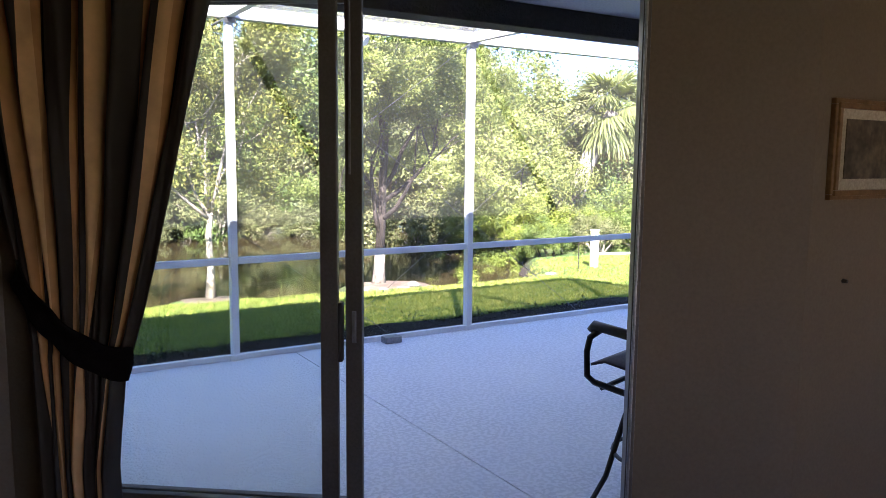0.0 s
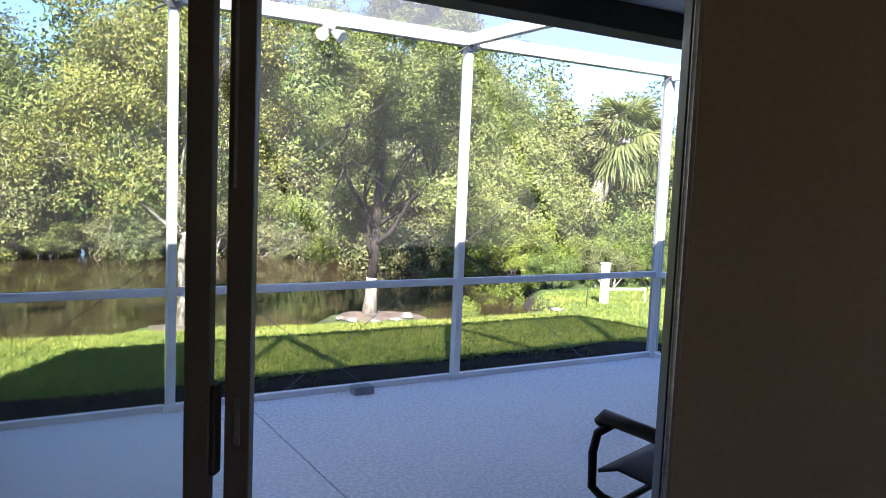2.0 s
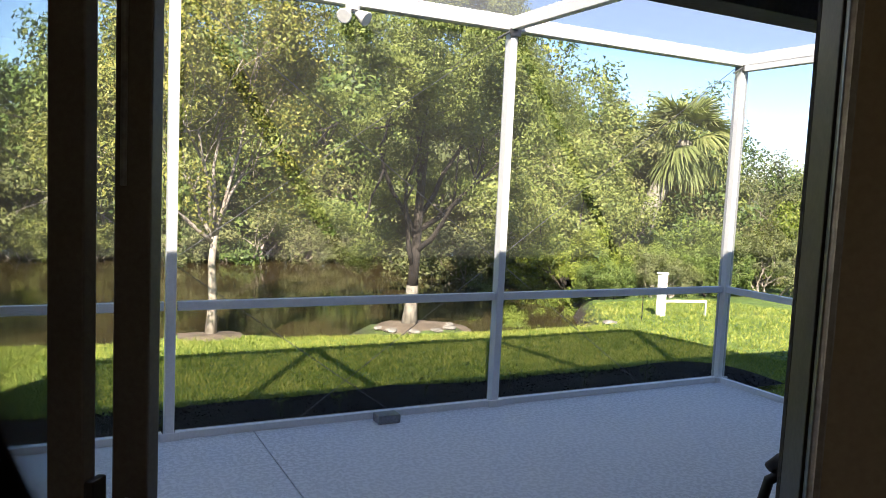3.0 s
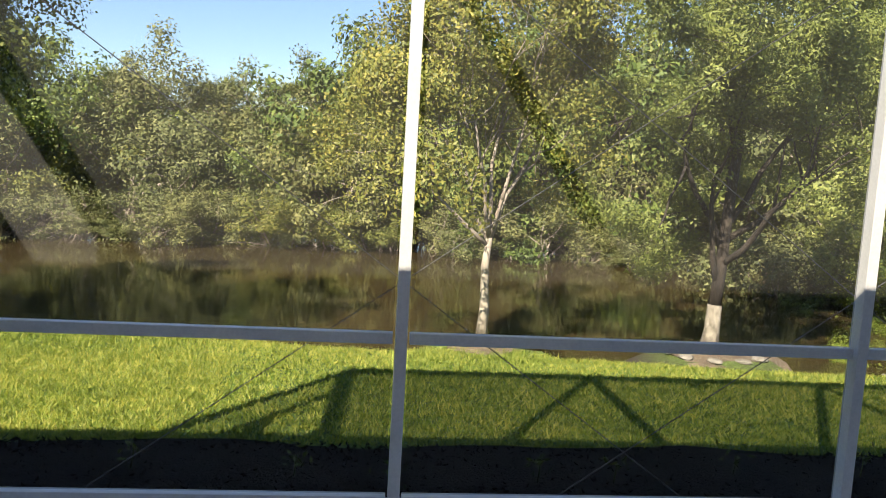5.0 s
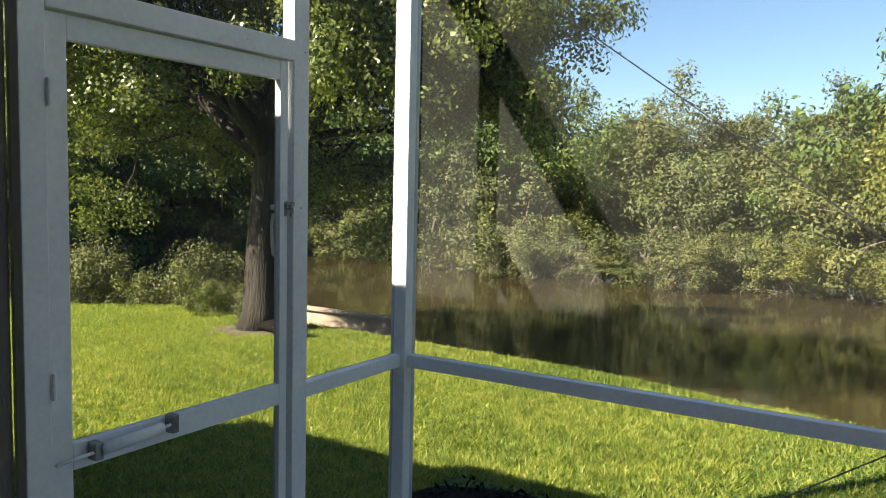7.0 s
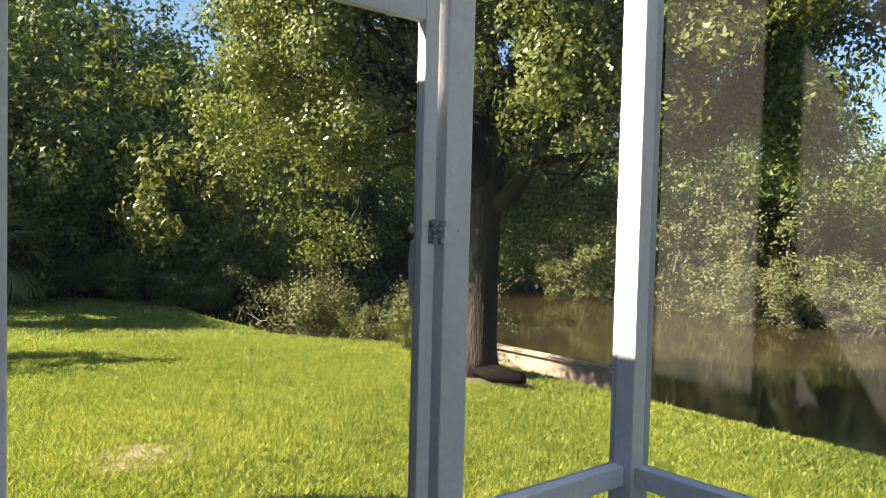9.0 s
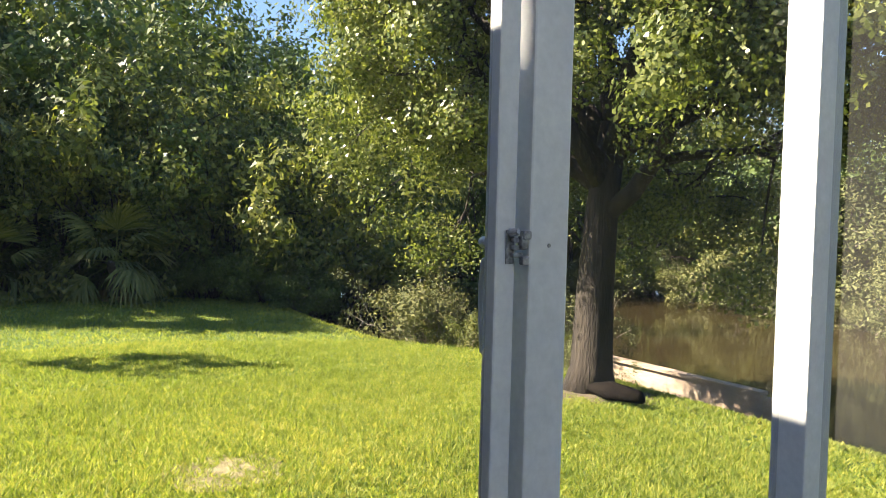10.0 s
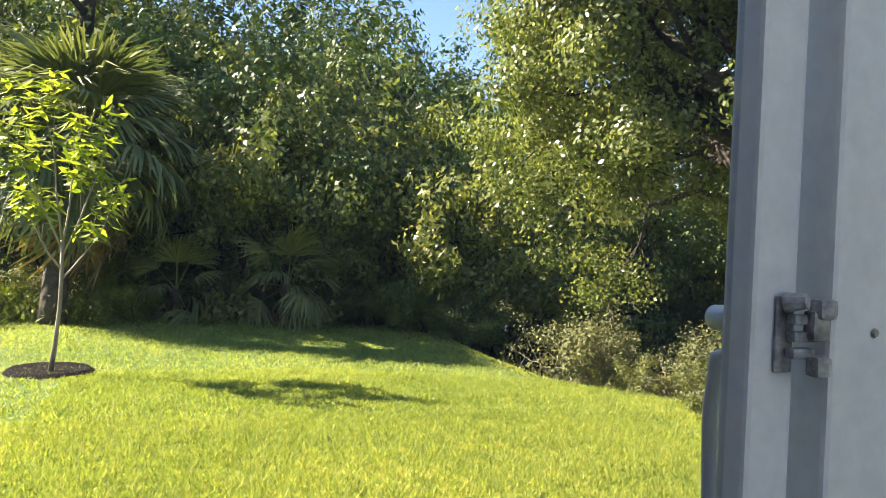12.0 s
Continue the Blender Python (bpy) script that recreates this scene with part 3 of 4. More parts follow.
# west side: hinge post, door, latch post; east side plain
XW, XE = 0.562, XP[3]
HINGE, LATCH = (5.86, 5.93), (6.818, 6.893)
for y0, y1 in (HINGE, LATCH):
    member("post", XW - 0.028, XW + 0.028, y0, y1, 0.0, TOPZ)
member("header", XW - 0.028, XW + 0.030, HINGE[1], LATCH[0], 1.995, 2.065)
member("chair_rail", XW - 0.024, XW + 0.024, LATCH[1], YP - PD, 0.79, 0.845)
member("base_rail", XW - 0.024, XW + 0.024, LATCH[1], YP - PD, 0.0, 0.045)
member("chair_rail", XW - 0.024, XW + 0.024, 5.70, HINGE[0], 0.70, 0.755)
member("side_beam", XW - 0.03, XW + 0.03, 5.645, YP - 0.05, TOPZ - 0.045, TOPZ + 0.003)
for y0, y1, z0, z1 in ((LATCH[1], YP - PD, 0.045, 0.79), (LATCH[1], YP - PD, 0.845, TOPZ - 0.045), (HINGE[1], LATCH[0], 2.065, TOPZ - 0.045), (5.70, HINGE[0], 0.755, TOPZ - 0.045), (5.70, HINGE[0], 0.0, 0.70)):
    part("screen_panel", boxed(XW - 0.011, XW - 0.010, y0, y1, z0, z1), SCREEN, cage, "charcoal insect screen")
member("chair_rail", XE - 0.024, XE + 0.024, 5.45, YP - PD, 0.79, 0.845)
member("base_rail", XE - 0.024, XE + 0.024, 5.45, YP - PD, 0.0, 0.045)
member("side_beam", XE - 0.03, XE + 0.03, 5.645, YP - 0.05, TOPZ - 0.045, TOPZ + 0.003)
for z0, z1 in ((0.045, 0.79), (0.845, TOPZ - 0.045)):
    part("screen_panel", boxed(XE + 0.010, XE + 0.011, 5.45, YP - PD, z0, z1), SCREEN, cage, "charcoal insect screen")
# bracing cables: each runs from a post's top past the next post to the slab
for i, k in ((1, 1), (1, -1), (2, 1), (2, -1)):
    slope = (TOPZ - 1.08) / 2.285
    cable = bmesh.new()
    tube(cable, [(XP[i] + k * 2.26, YP + 0.047, 1.08 + slope * 2.26), (XP[i], YP + 0.047, 1.08), (XP[i] - k * 1.04 / slope, YP + 0.047, 0.04)], 0.0028, 6)
    part("brace_cable", cable, STEEL, cage, "thin steel bracing cable")
for x in XP[1:]:
    br = bmesh.new()
    tube(br, [(x - 0.14, YP - 0.045, TOPZ - 0.07), (x - 0.03, YP - 0.045, TOPZ - 0.005)], 0.008, 6)
    box(br, x - 0.045, x + 0.045, YP - 0.056, YP - 0.046, TOPZ - 0.04, TOPZ + 0.01)
    part("cable_bracket", br, STEEL, cage, "small steel cable bracket")

# screen door, closed
door = thing("screen_door", "white aluminium screen door, closed, with latch and closer", "door")
DX0, DX1, DY0, DY1, DZ1 = XW - 0.0165, XW + 0.012, 5.935, 6.805, 1.99
member("stile", DX0, DX1, DY0, DY0 + 0.06, 0.02, DZ1, door)
member("stile", DX0, DX1, DY1 - 0.037, DY1, 0.02, DZ1, door)
for z0, z1 in ((DZ1 - 0.065, DZ1), (0.79, 0.865), (0.02, 0.16)):
    member("rail", DX0, DX1, DY0 + 0.06, DY1 - 0.037, z0, z1, door)
for z0, z1 in ((0.16, 0.79), (0.865, DZ1 - 0.065)):
    part("screen_panel", boxed(XW - 0.008, XW - 0.007, DY0 + 0.06, DY1 - 0.037, z0, z1), SCREEN, door, "charcoal insect screen")
for z in (0.35, 1.0, 1.75):
    hb = bmesh.new()
    tube(hb, [(XW + 0.034, 5.932, z), (XW + 0.034, 5.932, z + 0.07)], 0.006, 8)
    part("hinge", hb, WHITE_ALU, door)
closer = bmesh.new()
tube(closer, [(XW + 0.04, 6.055, 0.835), (XW + 0.04, 6.255, 0.845)], 0.017, 14)
tube(closer, [(XW + 0.04, 6.255, 0.845), (XW + 0.04, 6.30, 0.848)], 0.005, 8)
tube(closer, [(XW + 0.04, 5.93, 0.828), (XW + 0.04, 6.055, 0.835)], 0.005, 8)
cl_ob = part("door_closer", closer, WHITE_PVC, door, "white tubular door closer", True)
cbk = bmesh.new()
box(cbk, XW + 0.012, XW + 0.05, 6.285, 6.31, 0.82, 0.875, bevel=0.004)
box(cbk, XW + 0.012, XW + 0.05, 6.035, 6.06, 0.81, 0.86, bevel=0.004)
part("bracket", cbk, SILVER, cl_ob)
# latch on the door's inner face
lt = bmesh.new()
LZ, LY = 1.483, 6.806
box(lt, XW + 0.0125, XW + 0.015, LY - 0.020, LY - 0.006, LZ - 0.026, LZ + 0.024, bevel=0.001)
for k in range(3):
    box(lt, XW + 0.016, XW + 0.025, LY - 0.014, LY + 0.004 + 0.004 * (k % 2), LZ - 0.016 + k * 0.011, LZ - 0.009 + k * 0.011, bevel=0.002)
box(lt, XW + 0.022, XW + 0.034, LY - 0.002, LY + 0.013, LZ + 0.010, LZ + 0.024, bevel=0.004)
box(lt, XW + 0.022, XW + 0.034, LY - 0.003, LY + 0.010, LZ - 0.027, LZ - 0.013, bevel=0.004)
box(lt, XW + 0.020, XW + 0.0305, LY - 0.004, LY + 0.010, LZ - 0.004, LZ + 0.016, bevel=0.003)
tube(lt, [(XW + 0.016, LY - 0.014, LZ + 0.020), (XW + 0.028, LY - 0.008, LZ + 0.022)], [0.007, 0.005], 10)
part("latch", lt, LATCH_METAL, door, "worn silver latch")
# pull handle on the door's outer face
hd = bmesh.new()
tube(hd, [(DX0, 6.787, 1.487), (DX0 - 0.030, 6.787, 1.487)], [0.011, 0.009], 14)
part("knob", hd, WHITE_PVC, door, "pale round outer knob", True)
hg = bmesh.new()
tube(hg, [(DX0 - 0.003, 6.787, 1.466), (DX0 - 0.024, 6.787, 1.459), (DX0 - 0.030, 6.787, 1.42), (DX0 - 0.027, 6.787, 1.36), (DX0 - 0.022, 6.787, 1.32), (DX0 - 0.003, 6.787, 1.31)], [0.005, 0.006, 0.006, 0.006, 0.006, 0.005], 10)
part("handle", hg, WHITE_PVC, door, "bowed white pull handle", True)
for y, z in ((6.855, 1.485), (6.02, 2.03), (6.25, 2.03), (6.6, 2.03), (6.87, 2.03)):
    sc = bmesh.new()
    tube(sc, [(XW + 0.0285, y, z), (XW + 0.030, y, z)], [0.0035, 0.0025], 8)
    part("screw", sc, SILVER, cage)

# junction box on the slab's edge, flood light under the eave beam
jb = bmesh.new()
box(jb, 4.17, 4.33, 7.36, 7.47, 0.0, 0.06, bevel=0.01)
tagged(part("junction_box", jb, SILVER), "small grey junction box on the slab by the screen", "junction box")
fl = thing("flood_light", "white twin flood light hung under the eave beam", "lamp", pose(3.93, 7.49, 2.72))
mb = bmesh.new()
tube(mb, [(0, 0, 0), (0, 0, -0.03)], [0.05, 0.045], 14)
part("base", mb, WHITE_PVC, fl)
for k in (-1, 1):
    hb = bmesh.new()
    tube(hb, [(0.01 * k, 0, -0.03), (0.045 * k, -0.02, -0.055), (0.075 * k, -0.06, -0.085)], [0.014, 0.03, 0.05], 12)
    head = part("lamp_head", hb, WHITE_PVC, fl, "", True)
    ln_ = bmesh.new()
    tube(ln_, [(0.0755 * k, -0.061, -0.0855), (0.077 * k, -0.063, -0.087)], [0.046, 0.044], 12)
    part("lens", ln_, WHITE_PVC, head, "frosted lamp lens")


# ---- patio bar chair ----
chair = thing("patio_chair", "dark bronze metal bar chair with grey sling seat on the patio", "chair", pose(3.856, 3.87, 0, 0, 0, math.degrees(math.atan2(0.955, -0.29))))
for sy in (-0.27, 0.27):
    ab = bmesh.new()
    tube(ab, [(0.27, sy, 0.875), (0.25, sy, 0.90), (0.1, sy, 0.885), (-0.1, sy, 0.85), (-0.26, sy, 0.84)], [0.018, 0.024, 0.024, 0.022, 0.018], 10)
    part("armrest", ab, BLACK_METAL, chair, "", True)
    sb = bmesh.new()
    tube(sb, [(0.22, sy, 0.88), (0.27, sy, 0.84), (0.285, sy, 0.77), (0.28, sy, 0.655), (0.24, sy, 0.63), (0.0, sy, 0.60), (-0.24, sy, 0.60), (-0.30, sy, 0.75), (-0.36, sy, 1.18)], 0.015, 10)
    part("side_frame", sb, BLACK_METAL, chair, "", True)
for x, y in ((1, 1), (1, -1), (-1, 1), (-1, -1)):
    lg = bmesh.new()
    tube(lg, [(0.10 * x, 0.10 * y, 0.55), (0.14 * x, 0.14 * y, 0.46), (0.165 * x, 0.165 * y, 0.34), (0.20 * x, 0.20 * y, 0.16), (0.26 * x, 0.26 * y, 0.0)], [0.014, 0.015, 0.014, 0.013, 0.012], 10)
    leg = part("leg", lg, BLACK_METAL, chair, "", True)
    fc2 = bmesh.new()
    tube(fc2, [(0.2605 * x, 0.2605 * y, 0.0), (0.256 * x, 0.256 * y, 0.018)], [0.017, 0.016], 10)
    part("foot_cap", fc2, DARK_PLASTIC, leg, "black plastic foot cap")
rg = bmesh.new()
tube(rg, [(0.245 * math.cos(k / 24 * math.tau), 0.245 * math.sin(k / 24 * math.tau), 0.27) for k in range(25)], 0.010, 8, False)
part("foot_ring", rg, BLACK_METAL, chair, "", True)
cr = bmesh.new()
tube(cr, [(0, 0, 0.54), (0, 0, 0.60)], 0.09, 16)
for k in (-1, 1):
    tube(cr, [(0.2 * k, -0.27, 0.61), (0.2 * k, 0.27, 0.61)], 0.012, 8)
part("swivel_base", cr, BLACK_METAL, chair)
sl = bmesh.new()
prof = [(0.27, 0.700), (0.20, 0.725), (0.05, 0.705), (-0.12, 0.685), (-0.24, 0.70), (-0.30, 0.80), (-0.335, 1.0), (-0.355, 1.17)]
ra = [(sl.verts.new((x, -0.25, z)), sl.verts.new((x, 0.25, z))) for x, z in prof]
for (a, b2), (c2, d2) in zip(ra, ra[1:]):
    sl.faces.new((a, b2, d2, c2))
seat = part("sling_seat", sl, SEAT_MESH, chair, "grey mesh sling", True)
so = seat.modifiers.new("thickness", "SOLIDIFY")
so.thickness = 0.012


# ---- ground, lawn, canal ----
WATER_Z = -0.90


def near_bank(x):
    s = max(0.0, min(1.0, (x + 1.0) / 4.0))
    w = max(0.0, min(1.0, (-7.0 - x) / 3.0))
    return 13.75 - 1.2 * w * w * (3 - 2 * w) - 1.08 * s * s * (3 - 2 * s) + max(0.0, x - 9.7) * 1.5 + 0.25 * math.sin(x * 0.6) + (0.1 * (-9 - x) if -13 < x < -9 else (0.4 if x <= -13 else 0.0))


def far_bank(x):
    return 25.4 + 0.5 * math.sin(x * 0.35 + 1) - 0.02 * x


def ground_z(x, y):
    e = max(0.0, min(1.0, (x + 4) / 4))
    z = -0.13 - 0.03 * e - (0.045 + 0.010 * e) * max(0, y - 8.0)
    z -= 0.15 * max(0.0, min(1.0, (-x - 3.5) / 6))
    nb, fb = near_bank(x), far_bank(x)
    inside = min(y - nb, fb - y)
    if inside > -1.0:
        f = min(1.0, (inside + 1.0) / 1.5)
        z -= f * f * (3 - 2 * f) * 1.3
    for tx, ty, tz in ((4.06, 12.85, -0.50), (7.15, 13.4, -0.58)):
        d = math.hypot((x - tx) * 0.8, y - ty + 0.2)
        z = max(z, tz - 0.9 * max(0.0, d - 0.45) ** 2)
    if y > fb:
        z += min(1.2, (y - fb) * 0.12)
    z += 0.025 * noise.noise((x * 0.5, y * 0.5, 0.3))
    if 0.2 < x < 7.9 and y < 8.9:
        z = min(z, -0.14)
    return z


gx = sorted(set([-400, -150, -80, -55] + [round(-42 + 0.6 * i, 2) for i in range(125)] + [40, 60, 100, 200, 400]))
gy = sorted(set([-300, -80, -30, -12, -5, 0, 3, 5] + [round(6 + 0.4 * i, 2) for i in range(72)] + [36, 40, 50, 70, 100, 160, 400]))
gv = np.array([(x, y, ground_z(x, y)) for y in gy for x in gx])
nx = len(gx)
gf = np.array([(j * nx + i, j * nx + i + 1, (j + 1) * nx + i + 1, (j + 1) * nx + i) for j in range(len(gy) - 1) for i in range(nx - 1)])
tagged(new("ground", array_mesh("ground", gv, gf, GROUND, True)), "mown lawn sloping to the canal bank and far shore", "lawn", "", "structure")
wb = bmesh.new()
wb.faces.new([wb.verts.new(v) for v in ((-120, 12.5, WATER_Z), (26, 12.5, WATER_Z), (26, 28, WATER_Z), (-120, 28, WATER_Z))])
setting("water", wb, WATER, "still brown canal water mirroring the trees", "water")

# mulch bed between slab and lawn: dark chips on soil
rng = np.random.default_rng(5)
mu = bmesh.new()
cols = [(0.15 + 0.25 * i) for i in range(34)]
prev = None
for x in cols:
    edge = 8.79 + 0.05 * math.sin(x * 1.7) + 0.04 * math.sin(x * 4.1) - (0.25 * max(0, 1.2 - x)) ** 1.0
    col = [mu.verts.new((x, 7.59 + (edge - 7.59) * k / 6, -0.115 - 0.07 * (k / 6) ** 2 + 0.03 * math.sin(k / 6 * math.pi) + 0.015 * noise.noise((x * 3, k, 1)))) for k in range(7)]
    if prev:
        for k in range(6):
            mu.faces.new((prev[k], col[k], col[k + 1], prev[k + 1]))
    prev = col
bed = setting("mulch_bed", mu, MULCH, "dark bark mulch bed along the patio slab", "mulch bed", True)
pts = np.column_stack([rng.uniform(0.2, 8.3, 5000), rng.uniform(7.6, 8.76, 5000), rng.uniform(-0.105, -0.085, 5000)])
pts[:, 2] -= 0.07 * ((pts[:, 1] - 7.59) / 1.1) ** 2
chips = new("bark_chips", leaves("bark_chips", pts, 0.05, 0.02, MULCH, rng))
tagged(chips, "loose dark bark chips on the mulch bed", "mulch", "", "stuff")

# small seedlings in the bed
sg = np.random.default_rng(11)
for k in range(9):
    x, y = 1.6 + k * 0.68 + sg.uniform(-0.2, 0.2), sg.uniform(7.9, 8.4)
    sd = thing("seedling", "small green seedling growing in the dark mulch", "plant", pose(x, y, -0.10), "seedlings in the mulch bed")
    st_b = bmesh.new()
    tube(st_b, [(0, 0, -0.02), (0.01, 0, 0.06), (0.015, 0.01, 0.12)], 0.003, 5)
    part("stem", st_b, LEAF_WOOD, sd)
    lp = sg.normal(size=(16, 3)) * (0.05, 0.05, 0.03) + (0.01, 0, 0.11)
    lv = new("leaf_cluster", leaves("leaf_cluster", lp, 0.05, 0.02, LEAF_WOOD, sg))
    lv.parent = sd
    tagged(lv, "", "", "", "stuff")


# ---- lawn blades ----
def lawn_ok(x, y):
    if 0.1 < x < 7.95 and y < 8.80:
        return False
    if -3.4 < x < 8.5 and y < 5.2:
        return False
    if math.hypot(x + 3.35, (y - 7.5) * 1.2) < 0.13 + 0.16 * math.sin(x * 23) * math.sin(y * 31):
        return False
    return y < near_bank(x) - 0.15 and x > -17.5 + 0.35 * max(0, y - 6)


def blades(name, count, area, h, w, seed, label):
    r = np.random.default_rng(seed)
    p = []
    while len(p) < count:
        for x, y in zip(r.uniform(area[0], area[1], 4000), r.uniform(area[2], area[3], 4000)):
            if lawn_ok(x, y):
                p.append((x, y, ground_z(x, y)))
    p = np.array(p[:count])
    n = len(p)
    a = r.uniform(0, math.tau, n)
    sd = np.column_stack([np.cos(a), np.sin(a), np.zeros(n)]) * (w * r.uniform(0.6, 1.3, n))[:, None]
    b = r.uniform(0, math.tau, n)
    tuft = 0.5 + 0.5 * np.sin(p[:, 0] * 29 + 3 * np.sin(p[:, 1] * 15)) * np.sin(p[:, 1] * 33 + 3 * np.sin(p[:, 0] * 11))
    hh = h * r.uniform(0.5, 1.2, n) * (0.45 + 1.0 * tuft)
    ln = np.column_stack([np.cos(b), np.sin(b), np.zeros(n)]) * (hh * r.uniform(0.3, 1.3, n))[:, None]
    v = np.stack([p - sd, p + sd, p + ln + np.column_stack([np.zeros(n), np.zeros(n), hh])], 1).reshape(-1, 3)
    return tagged(new(name, array_mesh(name, v, np.arange(n * 3).reshape(n, 3), GRASS)), label, "grass", "", "stuff")


blades("grass", 300000, (-6.5, 1.5, 4.6, 11.5), 0.034, 0.0044, 8, "short sunlit lawn grass beside the screen door")
blades("grass", 300000, (-9.5, 9.5, 5.2, 13.6), 0.041, 0.0065, 3, "thick green lawn grass behind the patio")
blades("grass", 200000, (-18, 14, 1.0, 14.0), 0.042, 0.0090, 4, "sunlit yellow-green lawn grass reaching to the woods")


wr_ = np.random.default_rng(19)
wp = []
for k in range(12000):
    y = wr_.uniform(-1.0, 6.0)
    x = -15.6 + wr_.normal() * 0.45
    wp.append((x, y, ground_z(x, y) + wr_.uniform(0.02, 0.65) * wr_.uniform(0.3, 1.0)))
weeds = new("weeds", leaves("weeds", np.array(wp), 0.16, 0.03, LEAF_BRIGHT, wr_, -1.2))
tagged(weeds, "tall sunlit weeds along the foot of the woods", "weeds", "", "stuff")


# ---- woody plants ----
def make_tree(name, label, base, trunk_pts, trunk_r, limbs, mats, leaf, seed, split=3, levels=2, lift=0.15, spread=0.75, blob=0.45, group="", pale_to=0):
    """trunk_pts: points from the base; limbs: (height fraction, direction, length); leaf: (count, length, width)."""
    r = np.random.default_rng(seed)
    tr_ = thing(name, label, "tree", pose(*base), group)
    bm = bmesh.new()
    radii = [trunk_r * (1.25 if i == 0 else 1 - 0.45 * i / (len(trunk_pts) - 1)) for i in range(len(trunk_pts))]
    if pale_to:
        base_bm = bmesh.new()
        tube(base_bm, trunk_pts[:pale_to + 1], [q * 1.06 for q in radii[:pale_to + 1]], 14)
        part("trunk_base", base_bm, BARK_MOTTLED, tr_, "pale peeling lower trunk", True)
    tube(bm, trunk_pts[pale_to:], radii[pale_to:], 14)
    part("trunk", bm, mats[0], tr_, "", True)
    tips = []
    lb = bmesh.new()
    for f, d, ln in limbs:
        q = f * (len(trunk_pts) - 1)
        i = min(int(q), len(trunk_pts) - 2)
        p = np.array(trunk_pts[i]) * (1 - (q - i)) + np.array(trunk_pts[i + 1]) * (q - i)
        grow(lb, r, p, unit(np.array(d, float)), ln, trunk_r * 0.45, levels, tips, split, lift, spread)
    part("limbs", lb, mats[1], tr_, "", True)
    cp, fc_ = crown_points(r, tips, leaf[0], blob)
    cr_ = new("crown", leaves("crown", cp, leaf[1], leaf[2], mats[2], r, 0.3, None, False, fc_))
    cr_.parent = tr_
    return tr_


T1 = make_tree("young_tree", "slender pale-barked tree with sparse yellow-green leaves on the bank", (4.06, 12.85, ground_z(4.06, 12.85) - 0.03),
               [(0, 0, 0), (0.02, 0, 0.5), (0.0, 0.02, 1.0), (0.03, 0, 1.35)], 0.066,
               [(0.95, (-0.45, 0.1, 1), 1.5), (0.98, (0.4, -0.1, 1), 1.6), (0.9, (-0.75, -0.2, 0.8), 1.3), (0.92, (0.75, 0.3, 0.75), 1.3), (1.0, (0.05, 0.2, 1), 1.9), (0.97, (-0.1, -0.5, 1), 1.5)],
               (BARK_GREY, TWIG, LEAF_YELLOW), (64000, 0.054, 0.028), 21, 4, 3, 0.22, 0.6, 0.26)
T2 = make_tree("bank_tree", "pale-based tree with soft feathery green crown on the bank", (7.15, 13.4, ground_z(7.15, 13.4) - 0.05),
               [(0, 0, 0), (0.02, 0, 0.30), (0.03, 0, 0.66), (0.06, 0.0, 1.1), (0.10, 0.02, 1.9), (0.15, 0, 2.8)], 0.105,
               [(0.5, (-0.45, 0, 1), 1.5), (0.66, (-0.8, 0.2, 0.7), 1.7), (0.7, (0.85, -0.2, 0.6), 1.8), (0.85, (0.4, 0.6, 0.9), 1.8), (1.0, (0, 0, 1), 2.2), (0.95, (-0.5, -0.5, 0.9), 1.8), (0.62, (0.3, -0.8, 0.5), 1.5), (0.75, (0.9, 0.3, 0.9), 2.0)],
               (BARK_DARK, BARK_DARK, LEAF_FEATHER), (125000, 0.060, 0.024), 33, 3, 3, 0.10, 0.75, 0.26, pale_to=2)
T0 = make_tree("shade_tree", "large dark-trunked broadleaf tree with glossy spreading crown", (-4.75, 11.9, ground_z(-4.75, 11.9) - 0.05),
               [(0, 0, 0), (0.03, 0, 0.35), (0.05, 0, 1.2), (0.12, 0.0, 2.1), (0.2, 0.05, 3.0)], 0.26,
               [(0.72, (0.9, 0.2, 1.0), 1.7), (0.80, (-1.0, -0.5, 0.95), 2.2), (0.84, (-0.9, -0.8, 0.95), 2.2), (0.88, (-1.0, -0.25, 0.95), 2.3), (0.80, (-0.6, -0.9, 0.8), 1.9), (0.85, (0.3, -0.9, 0.8), 1.8), (1.0, (-0.2, 0.3, 1), 2.0), (1.0, (0.8, -0.4, 0.8), 1.9), (0.85, (-1, 0.0, 0.75), 2.1), (0.9, (0.2, 0.9, 0.8), 1.8), (0.95, (-0.7, -0.4, 0.8), 2.1), (0.9, (1.0, -0.1, 0.7), 1.9), (0.95, (1.0, 0.4, 0.6), 1.8), (0.9, (0.9, -0.6, 0.6), 1.8)],
               (BARK_DARK, BARK_DARK, LEAF_OAK), (280000, 0.062, 0.038), 47, 4, 3, 0.03, 0.7, 0.33)


